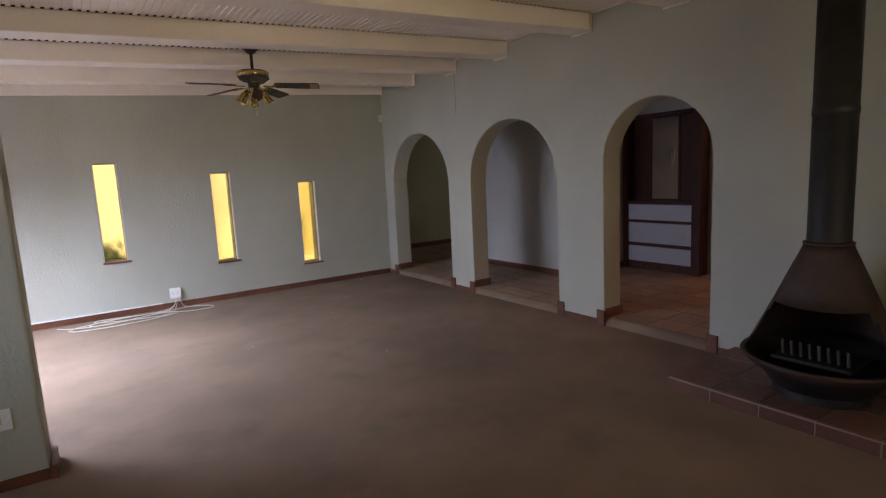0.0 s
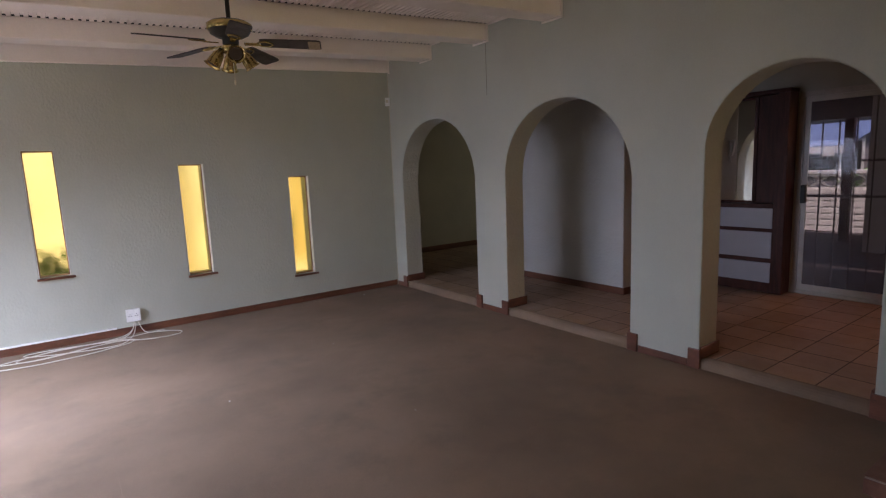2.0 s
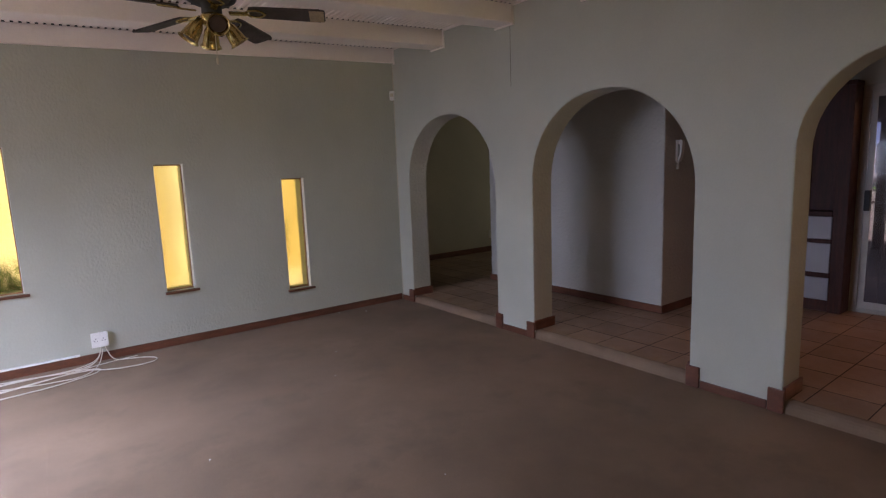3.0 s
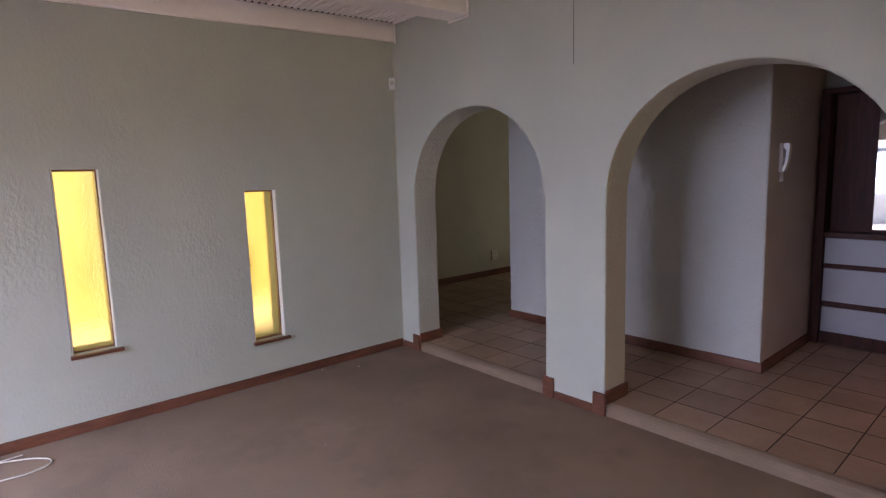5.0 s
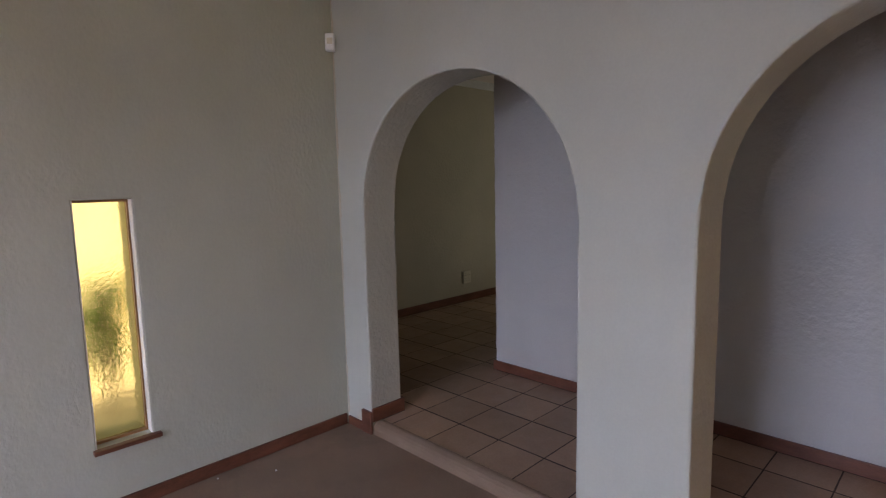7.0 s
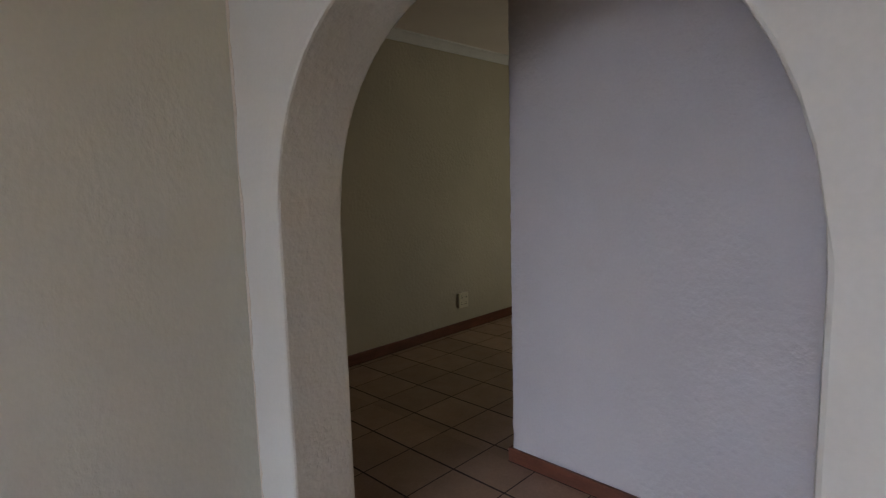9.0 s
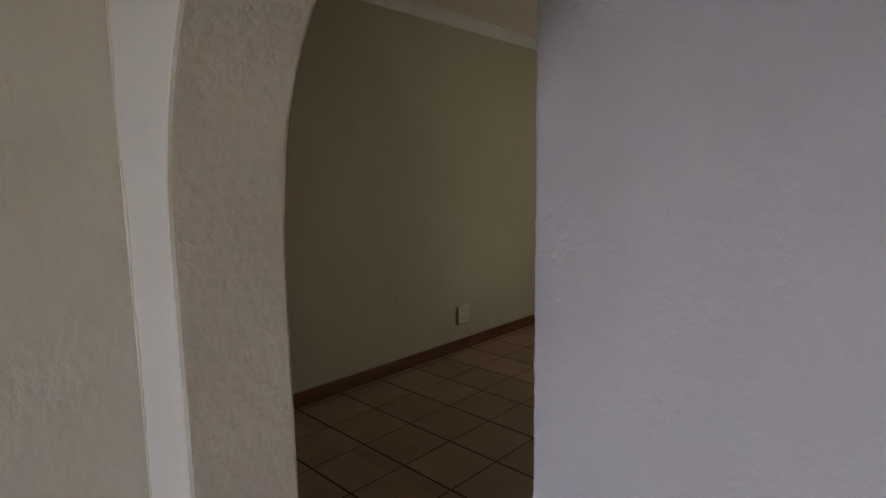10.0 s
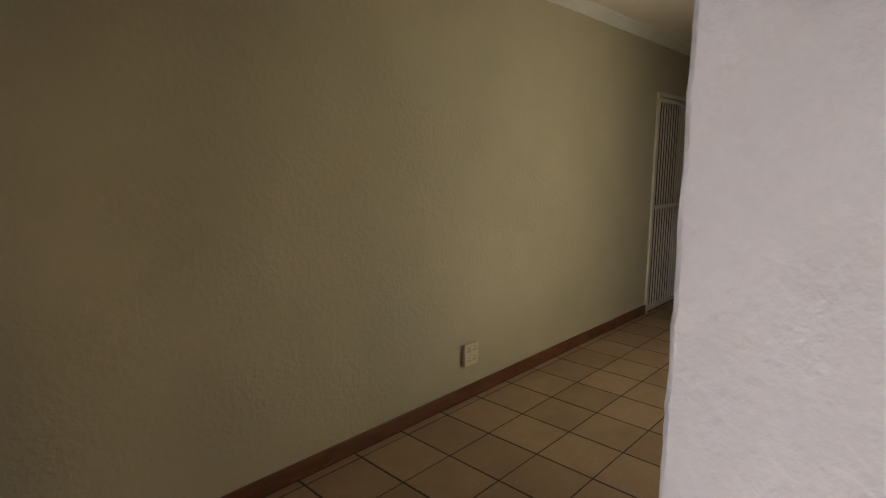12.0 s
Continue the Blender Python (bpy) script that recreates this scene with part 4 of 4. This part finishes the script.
def carport():
    """Faded blue curved canopy with a scalloped white edge, beyond the terrace wall."""
    h = thing("carport", "faded blue curved carport roof with a scalloped white edge", "carport", at=(15.5, 9.6, -0.81))
    bm = bmesh.new()
    rows = [[bm.verts.new((-2.0 + 4.0 * k / 10, y, 2.42 + 0.62 * math.sin(math.pi * k / 20))) for k in range(11)] for y in (-4.2, 3.4)]
    for a, c, d, e in zip(rows[0], rows[0][1:], rows[1][1:], rows[1]):
        bm.faces.new((a, c, d, e))
    roof = part("roof", bm, CARPORT, h, "faded blue canvas roof", smooth=True)
    roof.modifiers.new("sheet", "SOLIDIFY").thickness = 0.02
    bm = bmesh.new()
    for k in range(32):
        y = -4.2 + k * 7.6 / 32
        low = 2.20 if k % 2 else 2.26
        box((-2.03, y, low), (-2.005, y + 7.6 / 32 - 0.012, 2.40), bm)
    part("scalloped_edge", bm, WHITE_PAINT, h, "white scalloped edge")
    for y in (-4.0, -0.4, 3.2):
        part("post", tube([(-1.85, y, 0.65), (-1.85, y, 2.38)], 0.04), WHITE_PAINT, h)
        part("post", tube([(1.85, y, 0.65), (1.85, y, 2.95)], 0.04), WHITE_PAINT, h)


carport()


def outbuilding():
    h = thing("outbuilding", "grey plastered outbuilding with a blue-grey sheet roof", "house", at=(21.5, 3.0, -0.16))
    part("wall", box((-1.5, -9, 0), (4, 9, 3.2)), GREY_OUT, h)
    bm = box((-2.1, -9.5, 3.21), (4.5, 9.5, 3.27))
    for v in bm.verts:
        v.co.z += (v.co.x + 2.1) * 0.18
    part("roof", bm, ROOF, h)
    for y in (-3.0, 0.6, 4.0):
        w = part("window", box((-1.56, y, 0.9), (-1.505, y + 1.5, 2.0)), WHITE_PAINT, h)
        part("pane", box((-1.575, y + 0.06, 0.96), (-1.562, y + 1.44, 1.94)), DARK_HOLE, w)


outbuilding()

# terrace wall: ribbed plaster, a pierced course and a coping
structure(solid("terrace_header", box((10.45, -3, 1.98), (10.58, 6.8, 2.348), None, 0.006), GREY_OUT), "grey painted header beam under the terrace roof", "beam")
low = thing("terrace_wall", "low white terrace wall with a pierced top course", "garden wall", at=(11.7, 4.5, ZS - 0.03))
part("wall_base", box((-0.08, -5.0, -0.12), (0.1, 4.0, 0.82)), PLASTER_OUT, low)
for k in range(7):
    part("rib", box((-0.10, -5.0, 0.03 + k * 0.112), (-0.081, 4.0, 0.03 + k * 0.112 + 0.088), None, 0.006), PLASTER_OUT, low)
part("coping", box((-0.13, -5.0, 1.06), (0.13, 4.0, 1.12), None, 0.008), PLASTER_OUT, low)
for k in range(24):
    y = -4.8 + k * 0.37
    bm = tube([(0, y - 0.17, 0.815), (0, y, 0.94), (0, y + 0.17, 1.065)], 0.022, None, 6)
    tube([(0.03, y - 0.17, 1.065), (0.03, y, 0.94), (0.03, y + 0.17, 0.815)], 0.022, bm, 6)
    part("lattice_block", bm, PLASTER_OUT, low)
# pale pillar with a dwarf wall that closes the terrace on the side of the door
tagged(solid("terrace_pillar", box((9.5, 3.56, ZS - 0.03), (9.85, 3.93, 2.349), None, 0.01), PLASTER_OUT), "pale plastered pillar under the terrace roof", "pillar")
tagged(solid("terrace_dwarf_wall", box((9.86, 3.65, ZS - 0.03), (11.56, 3.85, 0.95), None, 0.008), PLASTER_OUT), "pale plastered dwarf wall beside the terrace pillar", "garden wall")
for y in (0.4, 4.47):
    tagged(solid("terrace_post", box((10.46, y - 0.06, ZS - 0.03), (10.57, y + 0.06, 1.979), None, 0.006), DARKWOOD), "dark wooden post under the terrace roof", "post", "terrace posts")


def shrub(label, x, y, z, height, spread, count, seed, low=0.35):
    rng = random.Random(seed)
    s = thing("shrub", label, "shrub", at=(x, y, z))
    stems, leaves = bmesh.new(), bmesh.new()
    for k in range(9):
        a, r = rng.uniform(0, 6.28), rng.uniform(0.3, 1) * spread
        tip = Vector((r * math.cos(a), r * math.sin(a), height * rng.uniform(0.6, 1)))
        tube([(0, 0, 0), tip * 0.5 + Vector((0, 0, height * 0.1)), tip], 0.008, stems, 5)
        for j in range(count):
            t = rng.uniform(low, 1.05)
            p = tip * t + Vector((rng.uniform(-0.1, 0.1), rng.uniform(-0.1, 0.1), rng.uniform(-0.08, 0.1)))
            d = Vector((rng.uniform(-1, 1), rng.uniform(-1, 1), rng.uniform(-0.5, 0.8))).normalized()
            side = d.cross(Vector((0, 0, 1))).normalized() * 0.032
            ln = rng.uniform(0.10, 0.18)
            q = [p, p + d * ln * 0.4 + side, p + d * ln - Vector((0, 0, 0.03)), p + d * ln * 0.4 - side]
            leaves.faces.new([leaves.verts.new(v) for v in q])
    part("stems", stems, BARK, s)
    part("foliage", leaves, LEAF, s)


shrub("leafy green shrub outside the amber window", 0.285, 7.95, -0.10, 0.96, 0.11, 26, 3, 0.68)
shrub("small green shrub by the garden wall", 2.93, 8.74, -0.10, 1.0, 0.09, 24, 9, 0.62)
shrub("leafy green shrub beside the terrace", 12.6, 5.0, -0.16, 1.35, 0.35, 26, 5)

# ---------------- floor tiles, one by one ----------------
JOINT_X, JOINT_Y = 0.012, 0.0075
rng = random.Random(11)


def joint_lines(index, place, first, last):
    """Joint positions, hand laid and slightly uneven, carried on past both ends at the end pitch."""
    lo, hi = place[1] - place[0], place[-1] - place[-2]
    lo, hi = lo / (index[1] - index[0]), hi / (index[-1] - index[-2])
    out = []
    for k in range(first, last + 1):
        if k < index[0]:
            out.append(place[0] + (k - index[0]) * lo)
        elif k > index[-1]:
            out.append(place[-1] + (k - index[-1]) * hi)
        else:
            out.append(float(np.interp(k, index, place)))
    return out


JX = joint_lines((0, 2, 3, 5, 9), (4.258, 4.89, 5.215, 5.88, 7.165), -2, 20)
JY = joint_lines((0, 2, 6, 8, 12, 15, 18, 21), (2.545, 3.156, 4.315, 4.92, 6.055, 6.96, 7.905, 8.855), -8, 23)
tile_meshes = {}


def tile_mesh(w, d):
    key = (round(w, 3), round(d, 3))
    if key not in tile_meshes:
        bm = box((0, 0, -0.008), (w, d, 0.0))
        bmesh.ops.bevel(bm, geom=[e for e in bm.edges if all(v.co.z > -0.001 for v in e.verts)], offset=0.0004, segments=1, affect="EDGES")
        tile_meshes[key] = mesh_of(bm, "tile", TILE)
    return tile_meshes[key]


def tiles_in(x_lo, x_hi, y_lo, y_hi):
    for x0, x1 in zip(JX, JX[1:]):
        for y0, y1 in zip(JY, JY[1:]):
            a, c, d, e = max(x0 + JOINT_X / 2, x_lo), min(x1 - JOINT_X / 2, x_hi), max(y0 + JOINT_Y / 2, y_lo), min(y1 - JOINT_Y / 2, y_hi)
            if c - a < 0.012 or e - d < 0.012:
                continue
            ob = new("tile", tile_mesh(c - a, e - d))
            ob.location = (a, d, ZS + rng.uniform(-0.0006, 0.0006))
            ob.rotation_euler = (rng.uniform(-0.0006, 0.0006), rng.uniform(-0.0006, 0.0006), rng.uniform(-0.002, 0.002))
            ob.parent = slab


COL = JX[2]
edge = 0.62
for lo, hi, _ in reversed(ARCHES):
    tiles_in(XB + 0.017, COL, edge, lo + 0.018)
    tiles_in(XA + 0.074, COL, lo + 0.018, hi - 0.018)
    edge = hi - 0.018
tiles_in(XB + 0.017, COL, edge, YH - 0.018)
tiles_in(COL, XE - 0.017, 0.62, YH - 0.018)
tiles_in(XE - 0.016, XD - 0.002, 0.62, YS - 0.018)
tiles_in(XE - 0.016, 10.6, YE + 0.018, YH - 0.018)

# ---------------- terrace bricks outside the glass door ----------------
BRICK_L, BRICK_W = 0.226, 0.113
brick_mesh = mesh_of(box((0, 0, 0), (BRICK_L - 0.012, BRICK_W - 0.012, 0.007)), "brick", BRICK_PAVER)
for i in range(14):
    for j in range(19):
        ob = new("brick", brick_mesh)
        ob.location = (XD + 0.26 + i * BRICK_L + (j % 2) * BRICK_L / 2, 2.72 + j * BRICK_W, ZS - 0.03 + 0.0005 + rng.uniform(-0.001, 0.002))
        ob.rotation_euler = (0, 0, rng.uniform(-0.01, 0.01))
        ob.parent = terrace
